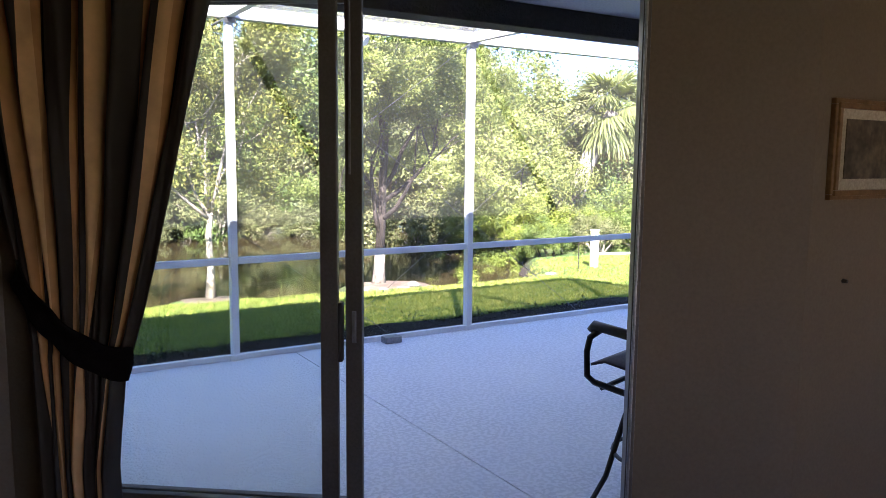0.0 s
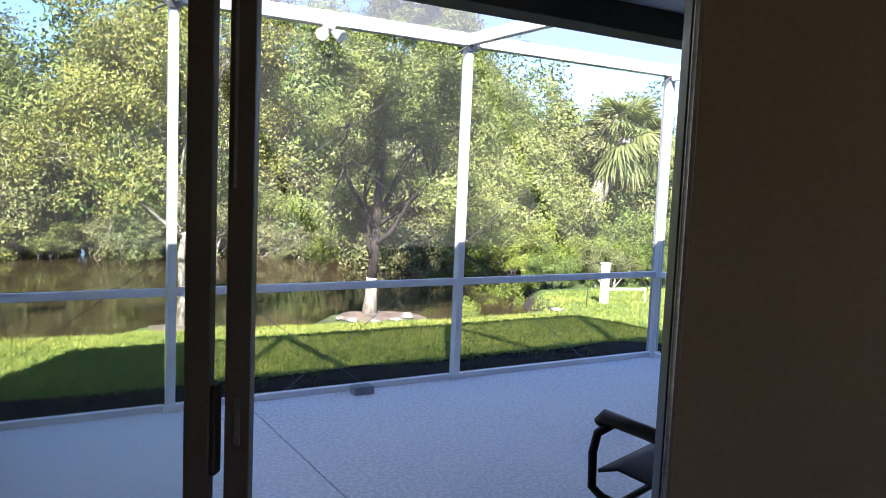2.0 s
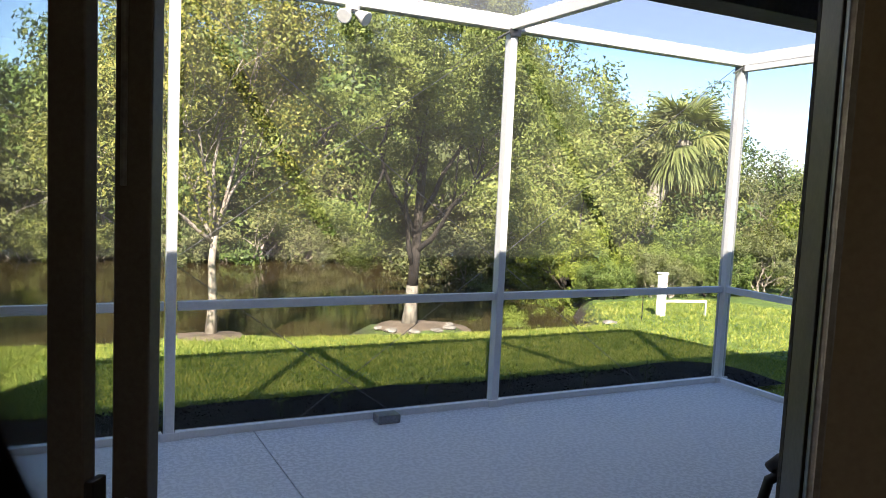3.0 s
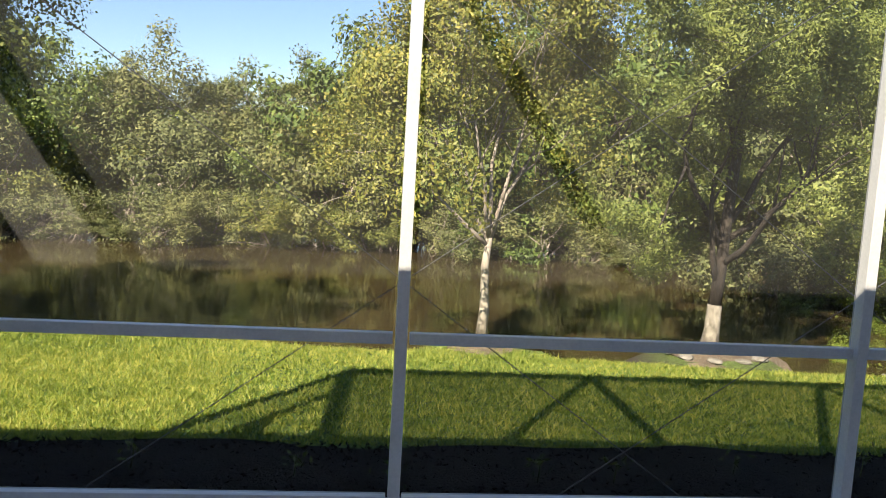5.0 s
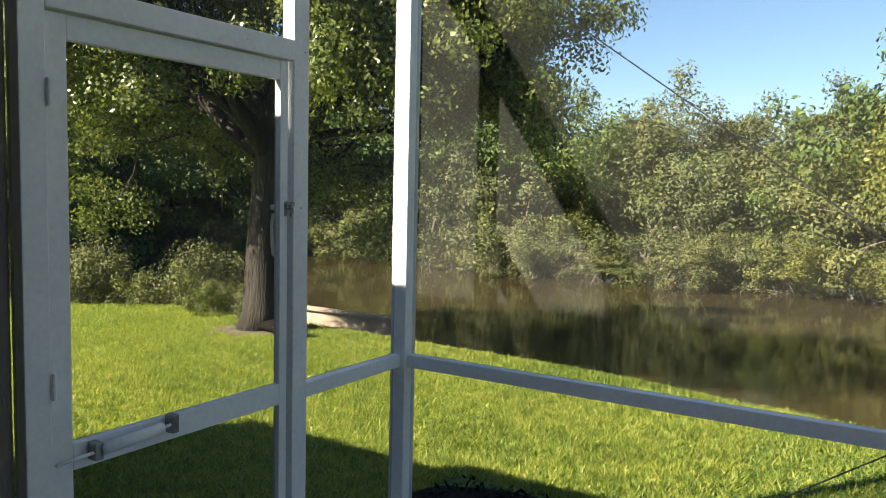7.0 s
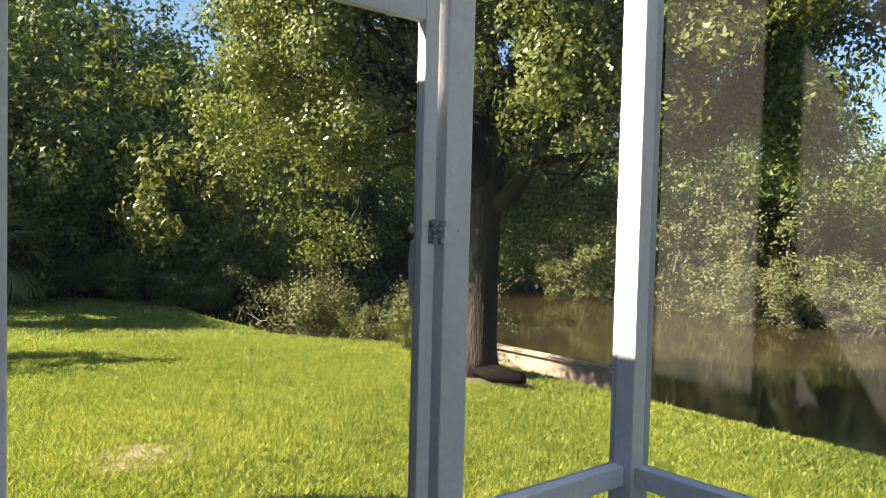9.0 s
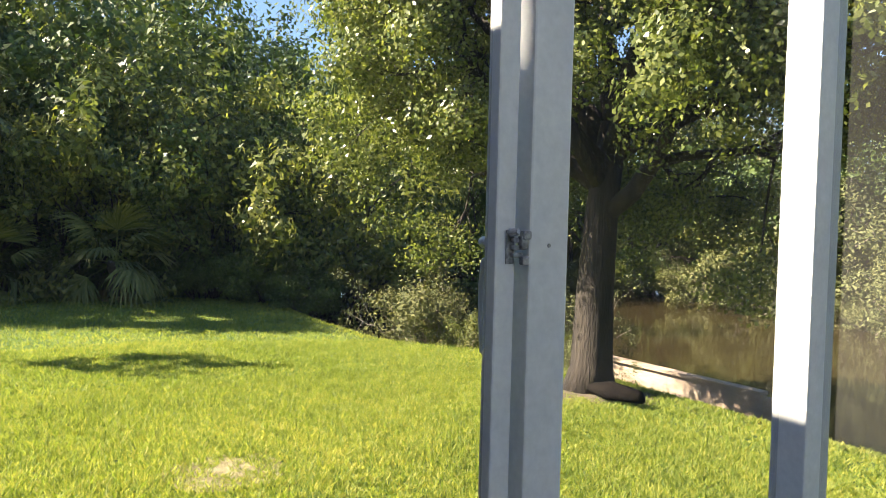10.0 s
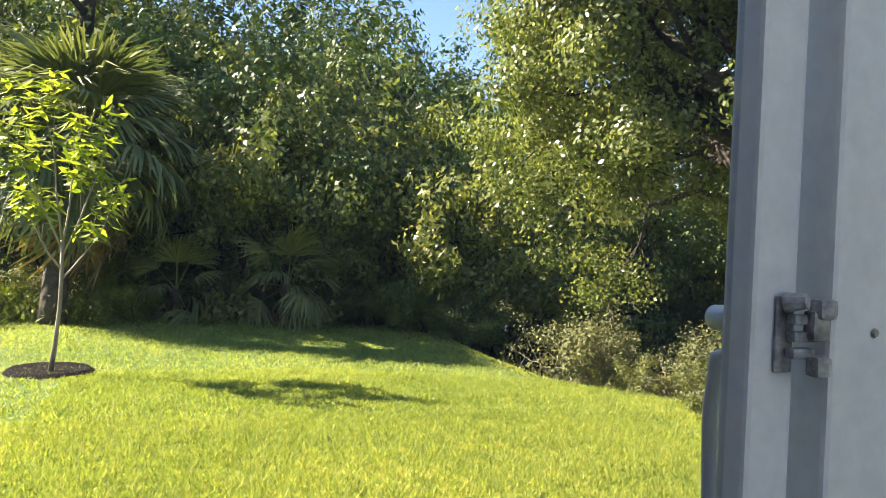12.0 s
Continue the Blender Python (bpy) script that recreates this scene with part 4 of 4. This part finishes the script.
# bushes and woodland trees: a few kinds, copied with turns and sizes
def make_bush(name, label, leaf_mat, seed, count, size, tall, bare, leaf_len, category="bush", clump=0.21):
    r = np.random.default_rng(seed)
    b = thing(name, label, category, pose(0, 0, -200))
    bm = bmesh.new()
    tips = []
    for k in range(9):
        a = r.uniform(0, math.tau)
        d = unit(np.array([math.cos(a) * 0.7, math.sin(a) * 0.7, 1.0 * tall]))
        grow(bm, r, (math.cos(a) * 0.25 * size, math.sin(a) * 0.25 * size, -0.1), d, size * r.uniform(0.6, 1.0), 0.03 * size ** 0.5, 2, tips, 3, 0.1 * tall, 0.7, 4)
    part("stems", bm, TWIG if bare else BARK_DARK, b)
    cp, fc_ = crown_points(r, tips, count, clump * size)
    cr_ = new("leaf_mass", leaves("leaf_mass", cp, leaf_len, leaf_len * 0.62, leaf_mat, r, 0.1, None, True, fc_))
    cr_.parent = b
    return b


def plant(proto, x, y, scale, turn, z=None, tall=1.0, group="", label=""):
    m = pose(x, y, (ground_z(x, y) if z is None else z) - 0.05, 0, 0, turn) @ Matrix.Diagonal((scale, scale, scale * tall, 1))
    c = copy_thing(proto, m)
    return tagged(c, label, "", group)


protos = [
    make_bush("shrub", "grey-green shrub with bare twigs on the far canal bank", LEAF_SHRUB, 61, 11500, 1.0, 1.0, True, 0.062),
    make_bush("shrub", "dense yellow-green shrub on the canal bank", LEAF_YELLOW, 62, 11500, 1.0, 0.9, True, 0.060),
    make_bush("shrub", "leafy bright green shrub by the water", LEAF_BRIGHT, 63, 11500, 1.0, 0.8, False, 0.066),
    make_bush("shrub", "dark green woodland shrub", LEAF_WOOD, 64, 11500, 1.0, 1.2, False, 0.064),
    make_bush("shrub", "twiggy half-bare shrub overhanging the water", LEAF_SHRUB, 65, 6500, 1.0, 0.8, True, 0.058),
]
tall_protos = [
    make_bush("woodland_tree", "tall dark green tree in the woods", LEAF_WOOD, 71, 15500, 1.6, 1.7, False, 0.068, "tree", 0.16),
    make_bush("woodland_tree", "tall soft green tree beyond the canal", LEAF_FEATHER, 72, 15500, 1.6, 1.7, False, 0.068, "tree", 0.16),
    make_bush("woodland_tree", "tall olive green tree beyond the canal", LEAF_SHRUB, 73, 15500, 1.6, 1.8, True, 0.068, "tree", 0.16),
]
broad = make_bush("woodland_tree", "vine-hung tree with large glossy leaves at the wood's edge", LEAF_OAK, 74, 9000, 1.6, 1.6, False, 0.088, "tree", 0.15)
tall_protos.append(broad)
r = np.random.default_rng(77)
# far bank, low front row hanging over the water and a higher row behind
for k in range(36):
    x = -30 + k * 1.38 + r.uniform(-0.5, 0.5)
    y = far_bank(x) + r.uniform(-0.2, 0.9)
    plant(protos[[4, 0, 1, 4, 0, 0, 4][int(r.integers(0, 7))]], x, y, r.uniform(1.0, 1.45), r.uniform(0, 360), WATER_Z - 0.05, 0.85, "far bank shrubs")
for k in range(22):
    x = -32 + k * 2.3 + r.uniform(-0.6, 0.6)
    y = far_bank(x) + r.uniform(1.6, 3.4)
    plant(protos[[0, 1, 0, 3, 1][int(r.integers(0, 5))]], x, y, r.uniform(1.7, 2.4), r.uniform(0, 360), -0.6, 1.0, "far bank shrubs")
for k in range(18):
    x = -34 + k * 2.8 + r.uniform(-0.8, 0.8)
    y = far_bank(x) + r.uniform(4.5, 7.5)
    plant(tall_protos[2] if r.uniform() < 0.6 else protos[0], x, y, r.uniform(1.65, 2.0) if x < 3 else r.uniform(2.1, 2.6), r.uniform(0, 360), -0.4, 1.0, "far bank trees")
edge = np.random.default_rng(78)
for k in range(30):
    x = -24 + k * 1.35 + edge.uniform(-0.4, 0.4)
    plant(protos[int(edge.integers(0, 2)) * 4], x, far_bank(x) + edge.uniform(-0.3, 0.4), edge.uniform(0.55, 0.95), edge.uniform(0, 360), WATER_Z - 0.08, 0.75, "far bank shrubs")
for k in range(24):
    x = -26 + k * 1.5 + edge.uniform(-0.5, 0.5)
    plant(protos[(3, 0, 1)[k % 3]], x, far_bank(x) + edge.uniform(3.6, 5.5), edge.uniform(1.7, 2.2), edge.uniform(0, 360), -0.5, 1.0, "far bank shrubs")
# taller trees behind the two bank trees
for x, y, s, k in ((5.0, 28.5, 2.6, 1), (8.5, 28.0, 2.9, 0), (11.5, 29.0, 3.0, 1), (14.5, 27.5, 2.8, 2), (7.0, 31, 3.2, 0), (12.5, 32, 3.4, 0), (16.5, 24.5, 2.6, 1), (19.8, 26.0, 2.7, 0), (18.2, 23.8, 2.3, 1), (19.0, 22.5, 1.8, 1), (23, 25, 2.0, 0), (21, 18.5, 1.2, 2), (16.0, 29.5, 3.2, 1), (25, 20, 1.5, 1), (28, 15, 1.6, 2), (27, 10, 1.7, 0), (31, 22, 2.0, 0), (19, 31, 2.8, 2)):
    plant(tall_protos[k], x, y, s, r.uniform(0, 360), None, 1.0, "woods beyond the canal")
for x, y, s, k in ((15.4, 18.9, 1.35, 1), (16.0, 19.6, 1.7, 1), (18.6, 20.8, 1.9, 1), (20.4, 20.4, 2.0, 0), (17.0, 21.8, 2.2, 1), (-9.5, 29, 2.3, 0), (-12.5, 28.5, 2.6, 0), (-15.5, 30, 2.8, 2), (-19, 28, 2.7, 0), (-22.5, 27, 2.8, 0), (-27, 24, 2.6, 0), (-31, 20, 2.8, 0)):
    plant(tall_protos[k], x, y, s, r.uniform(0, 360), None, 1.0, "woods beyond the canal")
plant(tall_protos[1], 13.8, 17.7, 1.25, 40, None, 1.0, "woods beyond the canal")
plant(tall_protos[2], 16.2, 20.6, 1.7, 140, None, 1.0, "woods beyond the canal")
# right bank thicket round the palm
for x, y, s, k in ((11.6, 15.6, 0.55, 2), (12.6, 16.4, 0.65, 2), (13.2, 17.4, 0.6, 2), (14.6, 15.6, 0.5, 2), (15.8, 16.6, 0.75, 2), (17.0, 15.6, 0.8, 3), (18.4, 16.5, 1.1, 1), (20.5, 14.5, 1.5, 2), (23, 12.0, 1.6, 1), (13.0, 20.5, 1.4, 0), (15.5, 20.5, 1.6, 4), (17.5, 20.0, 1.7, 4), (10.2, 14.5, 0.55, 2), (22.5, 16.5, 1.9, 0), (24.5, 8, 1.7, 2), (12.0, 14.6, 0.45, 3), (13.4, 14.6, 0.45, 0), (14.8, 14.6, 0.6, 3), (16.2, 14.2, 0.7, 0), (18.2, 13.6, 0.9, 3), (20, 12.2, 1.0, 0), (12.2, 18.0, 0.8, 3), (14.0, 19.0, 1.0, 0), (16.4, 18.6, 1.1, 3), (18.6, 18.4, 1.2, 0)):
    plant(protos[k], x, y, s * (1.3 if x < 17 else 1.0), r.uniform(0, 360), None, 1.0, "thicket by the palm")
# woods at the lawn's west end
for k in range(13):
    y = -3 + k * 1.35
    x = -17.3 + 0.16 * max(0, y - 6) ** 1.5 + r.uniform(-0.6, 0.3)
    plant(protos[[3, 3, 3, 0][int(r.integers(0, 4))]], x, y, r.uniform(0.6, 1.0), r.uniform(0, 360), None, 0.9, "west wood shrubs")
for k in range(7):
    y = 4.4 + k * 1.7
    x = -20.0 + 0.10 * max(0, y - 6) ** 1.5 + r.uniform(-0.8, 0.5)
    plant(tall_protos[1] if k in (1, 3, 5) else tall_protos[0], x, y, r.uniform(1.9, 2.4), r.uniform(0, 360), None, 1.0, "west wood trees")
for k in range(7):
    y = -2 + k * 3.0
    plant(tall_protos[0], -25.5 + r.uniform(-1, 1), y, r.uniform(2.9, 3.6), r.uniform(0, 360), None, 1.1, "west wood trees")
for k in range(7):
    y = 4.2 + k * 1.5
    plant(broad, -18.2 + 0.12 * max(0, y - 6) ** 1.5 + r.uniform(-0.5, 0.5), y, r.uniform(1.5, 2.0), r.uniform(0, 360), None, 1.15, "west wood trees")
for k in range(9):
    y = 2.5 + k * 2.0
    plant(tall_protos[0] if k % 3 else broad, -22.5 + r.uniform(-0.8, 0.8), y, r.uniform(2.4, 2.9), r.uniform(0, 360), None, 1.15, "west wood trees")
for k in range(8):
    plant(tall_protos[0], -30 + r.uniform(-1, 1), -4 + k * 3.6, r.uniform(3.4, 4.0), r.uniform(0, 360), None, 1.15, "west wood trees")
# reeds and shrubs along the near bank in the west
for x, y, s, k in ((-14.2, 12.4, 0.9, 3), (-10.6, 13.2, 0.9, 4), (-9.2, 13.0, 0.6, 1), (-6.6, 12.6, 0.45, 1), (-15.4, 11.4, 1.0, 3), (-5.9, 13.0, 0.4, 4), (-15.7, 1.4, 0.8, 1), (-15.5, 2.7, 0.85, 2), (-16.0, 4.2, 0.9, 1), (-15.9, 5.5, 0.7, 2), (-16.3, 0.0, 1.0, 2), (-8.8, 13.6, 0.95, 4), (-9.6, 13.5, 1.0, 4), (-8.2, 14.3, 0.9, 4)):
    plant(protos[k], x, y, s, r.uniform(0, 360), max(ground_z(x, y), -0.85), 1.0, "bank shrubs in the west")
for p in protos + tall_protos:
    for ch in list(p.children_recursive):
        bpy.data.objects.remove(ch)
    bpy.data.objects.remove(p)


# tall pine behind the west woods
make_tree("pine", "tall pine with bare crooked limbs above the woods", (-20.5, 3.6, -0.3), [(0, 0, 0), (0.1, 0.1, 3), (0, 0.3, 6), (0.2, 0.5, 9), (0.3, 0.5, 12)], 0.24,
          [(0.45, (0.5, -0.9, 0.4), 1.6), (0.5, (0.4, 1.0, 0.3), 1.7), (0.6, (0.8, -0.6, 0.4), 1.5), (0.65, (-0.3, 1, 0.4), 1.5), (0.75, (0.6, 0.6, 0.5), 1.5), (0.85, (-0.5, -0.8, 0.5), 1.4), (1.0, (0, 0, 1), 1.5)],
          (BARK_DARK, BARK_DARK, PINE), (16000, 0.16, 0.02), 141, 3, 2, 0.1, 0.7, 0.3)


# ---- palms ----
def frond_mesh(name, length, mat, seed, blades_n=42, sag=0.42):
    """A fan-shaped palm leaf on its stalk, pointing along +x."""
    r = np.random.default_rng(seed)
    v, f = [], []
    st_ = length * 0.45
    v += [(0, -0.02, 0), (0, 0.02, 0), (st_, 0.012, 0.0), (st_, -0.012, 0.0)]
    f.append((0, 1, 2, 3))
    for k in range(blades_n):
        a = (k / (blades_n - 1) - 0.5) * 2 * 1.35 + r.uniform(-0.04, 0.04)
        ln = length * 0.62 * (1 - 0.25 * abs(a) / 1.35) * r.uniform(0.85, 1.1)
        w = 0.016 * length
        i = len(v)
        d = np.array([math.cos(a), math.sin(a), 0])
        n = np.array([-math.sin(a), math.cos(a), 0])
        o = np.array([st_, 0, 0])
        for q, ww in ((0.0, 0.25), (0.5, 1.0), (0.8, 0.7), (1.0, 0.08)):
            z = 0.12 * length * math.sin(abs(a)) * q - sag * length * q ** 2.4 * (0.6 + r.uniform(0, 0.4))
            c_ = o + d * ln * q * (1 - 0.12 * q)
            v += [tuple(c_ + n * w * ww + (0, 0, z)), tuple(c_ - n * w * ww + (0, 0, z))]
        for q in range(3):
            f.append((i + 2 * q, i + 2 * q + 1, i + 2 * q + 3, i + 2 * q + 2))
    return array_mesh(name, np.array(v), np.array(f), mat)


def make_palm(label, base, top, r0, frond_len, n, seed, dry=6, bark=None, green=None):
    rr = np.random.default_rng(seed)
    p = thing("palm", label, "palm", pose(*base))
    bm = bmesh.new()
    b0, t0 = Vector((0, 0, 0)), Vector(top) - Vector(base)
    line = [b0.lerp(t0, k / 8) + Vector((0.05 * math.sin(k), 0.04 * math.cos(k * 1.3), 0)) for k in range(9)]
    tube(bm, line, [r0 * (1.2 if k == 0 else 1 + 0.12 * (k % 2)) for k in range(9)], 12)
    part("trunk", bm, bark or PALM_BARK, p, "", True)
    me = frond_mesh("frond", frond_len, green or FROND, seed)
    md = frond_mesh("frond", frond_len, FROND_DRY, seed + 1, 20, 0.6)
    for k in range(n + dry):
        el = 75 - 125 * (k / n) if k < n else -58 - rr.uniform(0, 22)
        o = new("frond", me if k < n else md)
        o.parent = p
        o.matrix_local = Matrix.Translation(t0) @ pose(0, 0, 0, rr.uniform(-25, 25), -el, k * 137.5 + rr.uniform(-12, 12)) @ Matrix.Diagonal((*(rr.uniform(0.85, 1.12),) * 3, 1))
    return p


make_palm("cabbage palm with shaggy trunk by the canal", (15.0, 17.9, -0.6), (17.3, 18.3, 2.95), 0.22, 1.6, 30, 91, 16, BARK_MOTTLED, FROND_SUNLIT)
make_palm("far cabbage palm rising over the shrubs", (-7.0, 34.5, -0.3), (-7.0, 34.5, 3.0), 0.2, 1.9, 34, 92, 10, None, FROND_SUNLIT)
make_palm("far cabbage palm crown above the thicket", (-3.2, 35.5, -0.3), (-3.2, 35.5, 3.3), 0.2, 1.5, 28, 93, 3, None, FROND_SUNLIT)
make_palm("far cabbage palm crown above the thicket", (-0.6, 35.0, -0.3), (-0.6, 35.0, 3.4), 0.2, 1.5, 28, 94, 3, None, FROND_SUNLIT)
make_palm("cabbage palm at the edge of the west woods", (-14.8, 4.2, -0.35), (-15.2, 4.6, 3.2), 0.22, 2.5, 36, 95, 14)
make_palm("low palmetto at the foot of the woods", (-15.2, 8.6, -0.35), (-15.2, 8.6, 0.5), 0.12, 1.5, 12, 96, 3, None, FROND_SUNLIT)
make_palm("low palmetto at the foot of the woods", (-15.6, 6.4, -0.35), (-15.6, 6.4, 0.35), 0.12, 1.3, 9, 97, 3, None, FROND_SUNLIT)

fs_mesh = frond_mesh("frond", 1.5, FROND, 131, 16, 0.7)
for k, (x, y, z, tilt, turn) in enumerate(((-14.9, 7.9, 0.42, -12, 70), (-14.7, 9.3, 0.6, 25, -60), (-15.0, 6.0, 0.5, 18, 100))):
    fo = new("fallen_frond", fs_mesh)
    fo.matrix_world = pose(x, y, z, 0, tilt, turn)
    tagged(fo, "dry arching palm frond leaning out of the brush", "palm frond", "dry fronds at the woods")


# ---- sapling on the lawn with its mulch ring ----
SX, SY = -9.5, 4.97
SZ = ground_z(SX, SY)
rr = np.random.default_rng(101)
sap = thing("sapling", "slim staked sapling with large lime-green leaves on the lawn", "tree", pose(SX, SY, SZ))
sb = bmesh.new()
tube(sb, [(0, 0, -0.05), (0.03, 0.05, 0.35), (0.0, 0.08, 0.8), (0.02, 0.09, 1.2), (0.01, 0.08, 1.65)], [0.035, 0.03, 0.026, 0.024, 0.02], 10)
part("trunk", sb, BARK_GREY, sap, "", True)
lb = bmesh.new()
tips = []
for d, ln, z in (((0.1, 0.0, 1), 1.25, 1.62), ((0, 0.4, 1), 1.1, 1.45), ((0.3, -0.4, 1), 1.1, 1.55), ((-0.4, 0.1, 1), 1.0, 1.6), ((0.1, 0.8, 0.9), 0.85, 1.15), ((0.2, -0.75, 0.9), 0.85, 1.3)):
    grow(lb, rr, (0.01, 0.08, z), unit(np.array(d, float)), ln, 0.016, 1, tips, 3, 0.45, 0.40, 6, 0.08)
part("limbs", lb, BARK_GREY, sap, "", True)
cp, fc_ = crown_points(rr, tips, 560, 0.22)
sl_ = new("crown", leaves("crown", cp, 0.26, 0.07, LEAF_SAPLING, rr, 0.1, None, False, fc_ * 0.5 + (0, 0, 0.8)))
sl_.parent = sap
mr = bmesh.new()
ring = [[mr.verts.new((SX + math.cos(k / 28 * math.tau) * q, SY + math.sin(k / 28 * math.tau) * q, SZ + zz)) for k in range(28)] for q, zz in ((0.05, 0.03), (0.36, 0.035), (0.46, 0.07), (0.52, 0.02))]
for r0, r1 in zip(ring, ring[1:]):
    for k in range(28):
        mr.faces.new((r0[k], r0[(k + 1) % 28], r1[(k + 1) % 28], r1[k]))
tagged(part("mulch_ring", mr, MULCH, None, "", True), "dark mulch ring round the sapling on the lawn", "mulch ring")

# ---- bits on the bank ----
for (x, y, rad), lab in (((4.06, 12.85, 0.42), "thin ring of brown mulch round the slender tree"), ((7.25, 13.05, 0.75), "ring of leaf litter round the bank tree"), ((-4.75, 11.9, 0.75), "leaf litter round the large tree's foot"), ((-3.5, 12.9, 0.72), "brown leaf litter lying along the timber bulkhead"), ((-2.7, 12.95, 0.55), "brown leaf litter lying along the timber bulkhead"), ((-3.35, 7.5, 0.38), "dry worn patch in the lawn")):
    lm = bmesh.new()
    z = ground_z(x, y)
    cen = lm.verts.new((x, y, z + (0.012 if rad < 0.4 else 0.05)))
    rim = [lm.verts.new((x + math.cos(k / 20 * math.tau) * rad * (1 + 0.25 * noise.noise((k * 0.7, x, 0))), y + math.sin(k / 20 * math.tau) * rad * (1 + 0.25 * noise.noise((k * 0.7, y, 3))), ground_z(x + rad * math.cos(k / 20 * math.tau), y + rad * math.sin(k / 20 * math.tau)) + 0.008)) for k in range(20)]
    for k in range(20):
        lm.faces.new((cen, rim[k], rim[(k + 1) % 20]))
    tagged(part("leaf_litter", lm, DRY_GRASS if "dry" in lab else LITTER, None, "", True), lab, "leaf litter")


def rock(x, y, s, seed, label, group):
    rb = bmesh.new()
    bmesh.ops.create_icosphere(rb, subdivisions=2, radius=1)
    for v in rb.verts:
        v.co *= 1 + 0.3 * noise.noise(v.co * 1.4 + Vector((seed, seed * 2, 0)))
        v.co = Vector((v.co.x * s, v.co.y * s * 0.8, v.co.z * s * 0.35))
    o = part("rock", rb, ROCK)
    o.matrix_world = pose(x, y, ground_z(x, y) + s * 0.08, 0, 0, seed * 40)
    return tagged(o, label, "rock", group)


for k in range(6):
    a = math.pi + k / 5 * math.pi
    rock(7.15 + math.cos(a) * 0.6, 13.2 + math.sin(a) * 0.4, rr.uniform(0.07, 0.13), k + 1, "pale rock edging the bank tree's bed", "rocks round the tree")
for k in range(6):
    rock(8.4 + k * 0.28, near_bank(8.4 + k * 0.28) - 0.85 + rr.uniform(-0.05, 0.08), rr.uniform(0.07, 0.13), k + 20, "pale rock on the canal bank", "rocks on the bank")

bulk = thing("timber_bulkhead", "low weathered timber bulkhead at the canal edge by the large tree", "bulkhead")
x0, x1, yb = -6.5, -3.8, 13.65
part("board", boxed(x0, x1, yb - 0.02, yb + 0.04, -0.9, -0.42 + 0.06, bevel=0.005), TIMBER, bulk)
part("cap", boxed(x0, x1, yb - 0.07, yb + 0.07, -0.42 + 0.062, -0.42 + 0.11, bevel=0.008), TIMBER, bulk)
for x in (x0 + 0.05, (x0 + x1) / 2, x1 - 0.08):
    part("pile", boxed(x - 0.07, x + 0.07, yb + 0.042, yb + 0.18, -1.4, -0.42 + 0.02, bevel=0.01), TIMBER, bulk)
lg = bmesh.new()
tube(lg, [(-4.55, 11.75, ground_z(-4.4, 11.7) + 0.09), (-4.2, 11.68, ground_z(-4.2, 11.7) + 0.12), (-3.8, 11.72, ground_z(-3.9, 11.7) + 0.11)], [0.05, 0.08, 0.06], 12)
for v in lg.verts:
    v.co += Vector((0.05 * noise.noise(v.co * 7), 0.05 * noise.noise(v.co * 7 + Vector((5, 0, 0))), 0.05 * noise.noise(v.co * 6 + Vector((0, 9, 0)))))
tagged(part("log", lg, MULCH, None, "", True), "short dark log lying at the large tree's foot", "log")

# white standpipe by the water
pz = ground_z(11.05, 12.1)
pipe = thing("standpipe", "white plastic post with a low pipe frame on the bank", "pipe", pose(11.05, 12.1, pz))
part("post", boxed(-0.055, 0.055, -0.055, 0.055, -0.05, 0.68, bevel=0.01), WHITE_PVC, pipe)
part("cap", boxed(-0.068, 0.068, -0.068, 0.068, 0.681, 0.71, bevel=0.01), WHITE_PVC, pipe)
tb2 = bmesh.new()
tube(tb2, [(0.07, 0, 0.24), (0.80, -0.18, 0.24), (0.80, -0.18, 0.0)], 0.022, 10)
part("pipe_arm", tb2, WHITE_PVC, pipe, "", True)
wr = bmesh.new()
tube(wr, [(10.3, 11.7, ground_z(10.3, 11.7)), (10.3, 11.7, ground_z(10.3, 11.7) + 0.55)], 0.008, 6)
tagged(part("stake", wr, BLACK_METAL), "thin dark metal stake in the lawn", "stake")

# garden hose end on the lawn
hs = bmesh.new()
hp = [(x, y, ground_z(x, y) + 0.045) for x, y in ((-5.2, 4.9), (-4.6, 5.1), (-4.2, 5.28), (-4.03, 5.42), (-3.91, 5.66), (-3.7, 5.86), (-3.47, 5.97), (-3.2, 6.0), (-2.9, 5.9), (-2.6, 5.6))]
tube(hs, hp, 0.012, 8)
tagged(part("garden_hose", hs, HOSE, None, "", True), "green garden hose lying on the lawn", "hose")

# far house beyond the woods
fh = thing("far_house", "pale house with red-brown roof glimpsed through the trees", "house", pose(-46, 37.0, -0.2, 0, 0, 35))
part("wall", boxed(-6, 6, -4, 4, 0, 4.2), CEILING_PAINT, fh)
hr = bmesh.new()
hv = [hr.verts.new(v) for v in ((-6.6, -4.6, 4.2), (6.6, -4.6, 4.2), (6.6, 4.6, 4.2), (-6.6, 4.6, 4.2), (-3, 0, 6.2), (3, 0, 6.2))]
for q in ((0, 1, 5, 4), (1, 2, 5), (2, 3, 4, 5), (3, 0, 4), (3, 2, 1, 0)):
    hr.faces.new([hv[i] for i in q])
part("roof", hr, LITTER, fh)
for x in (-4, -1, 2, 4.5):
    wd_ = part("window", boxed(x - 0.5, x + 0.5, -4.06, -4.005, 1.4, 2.8), DARK_PLASTIC, fh)
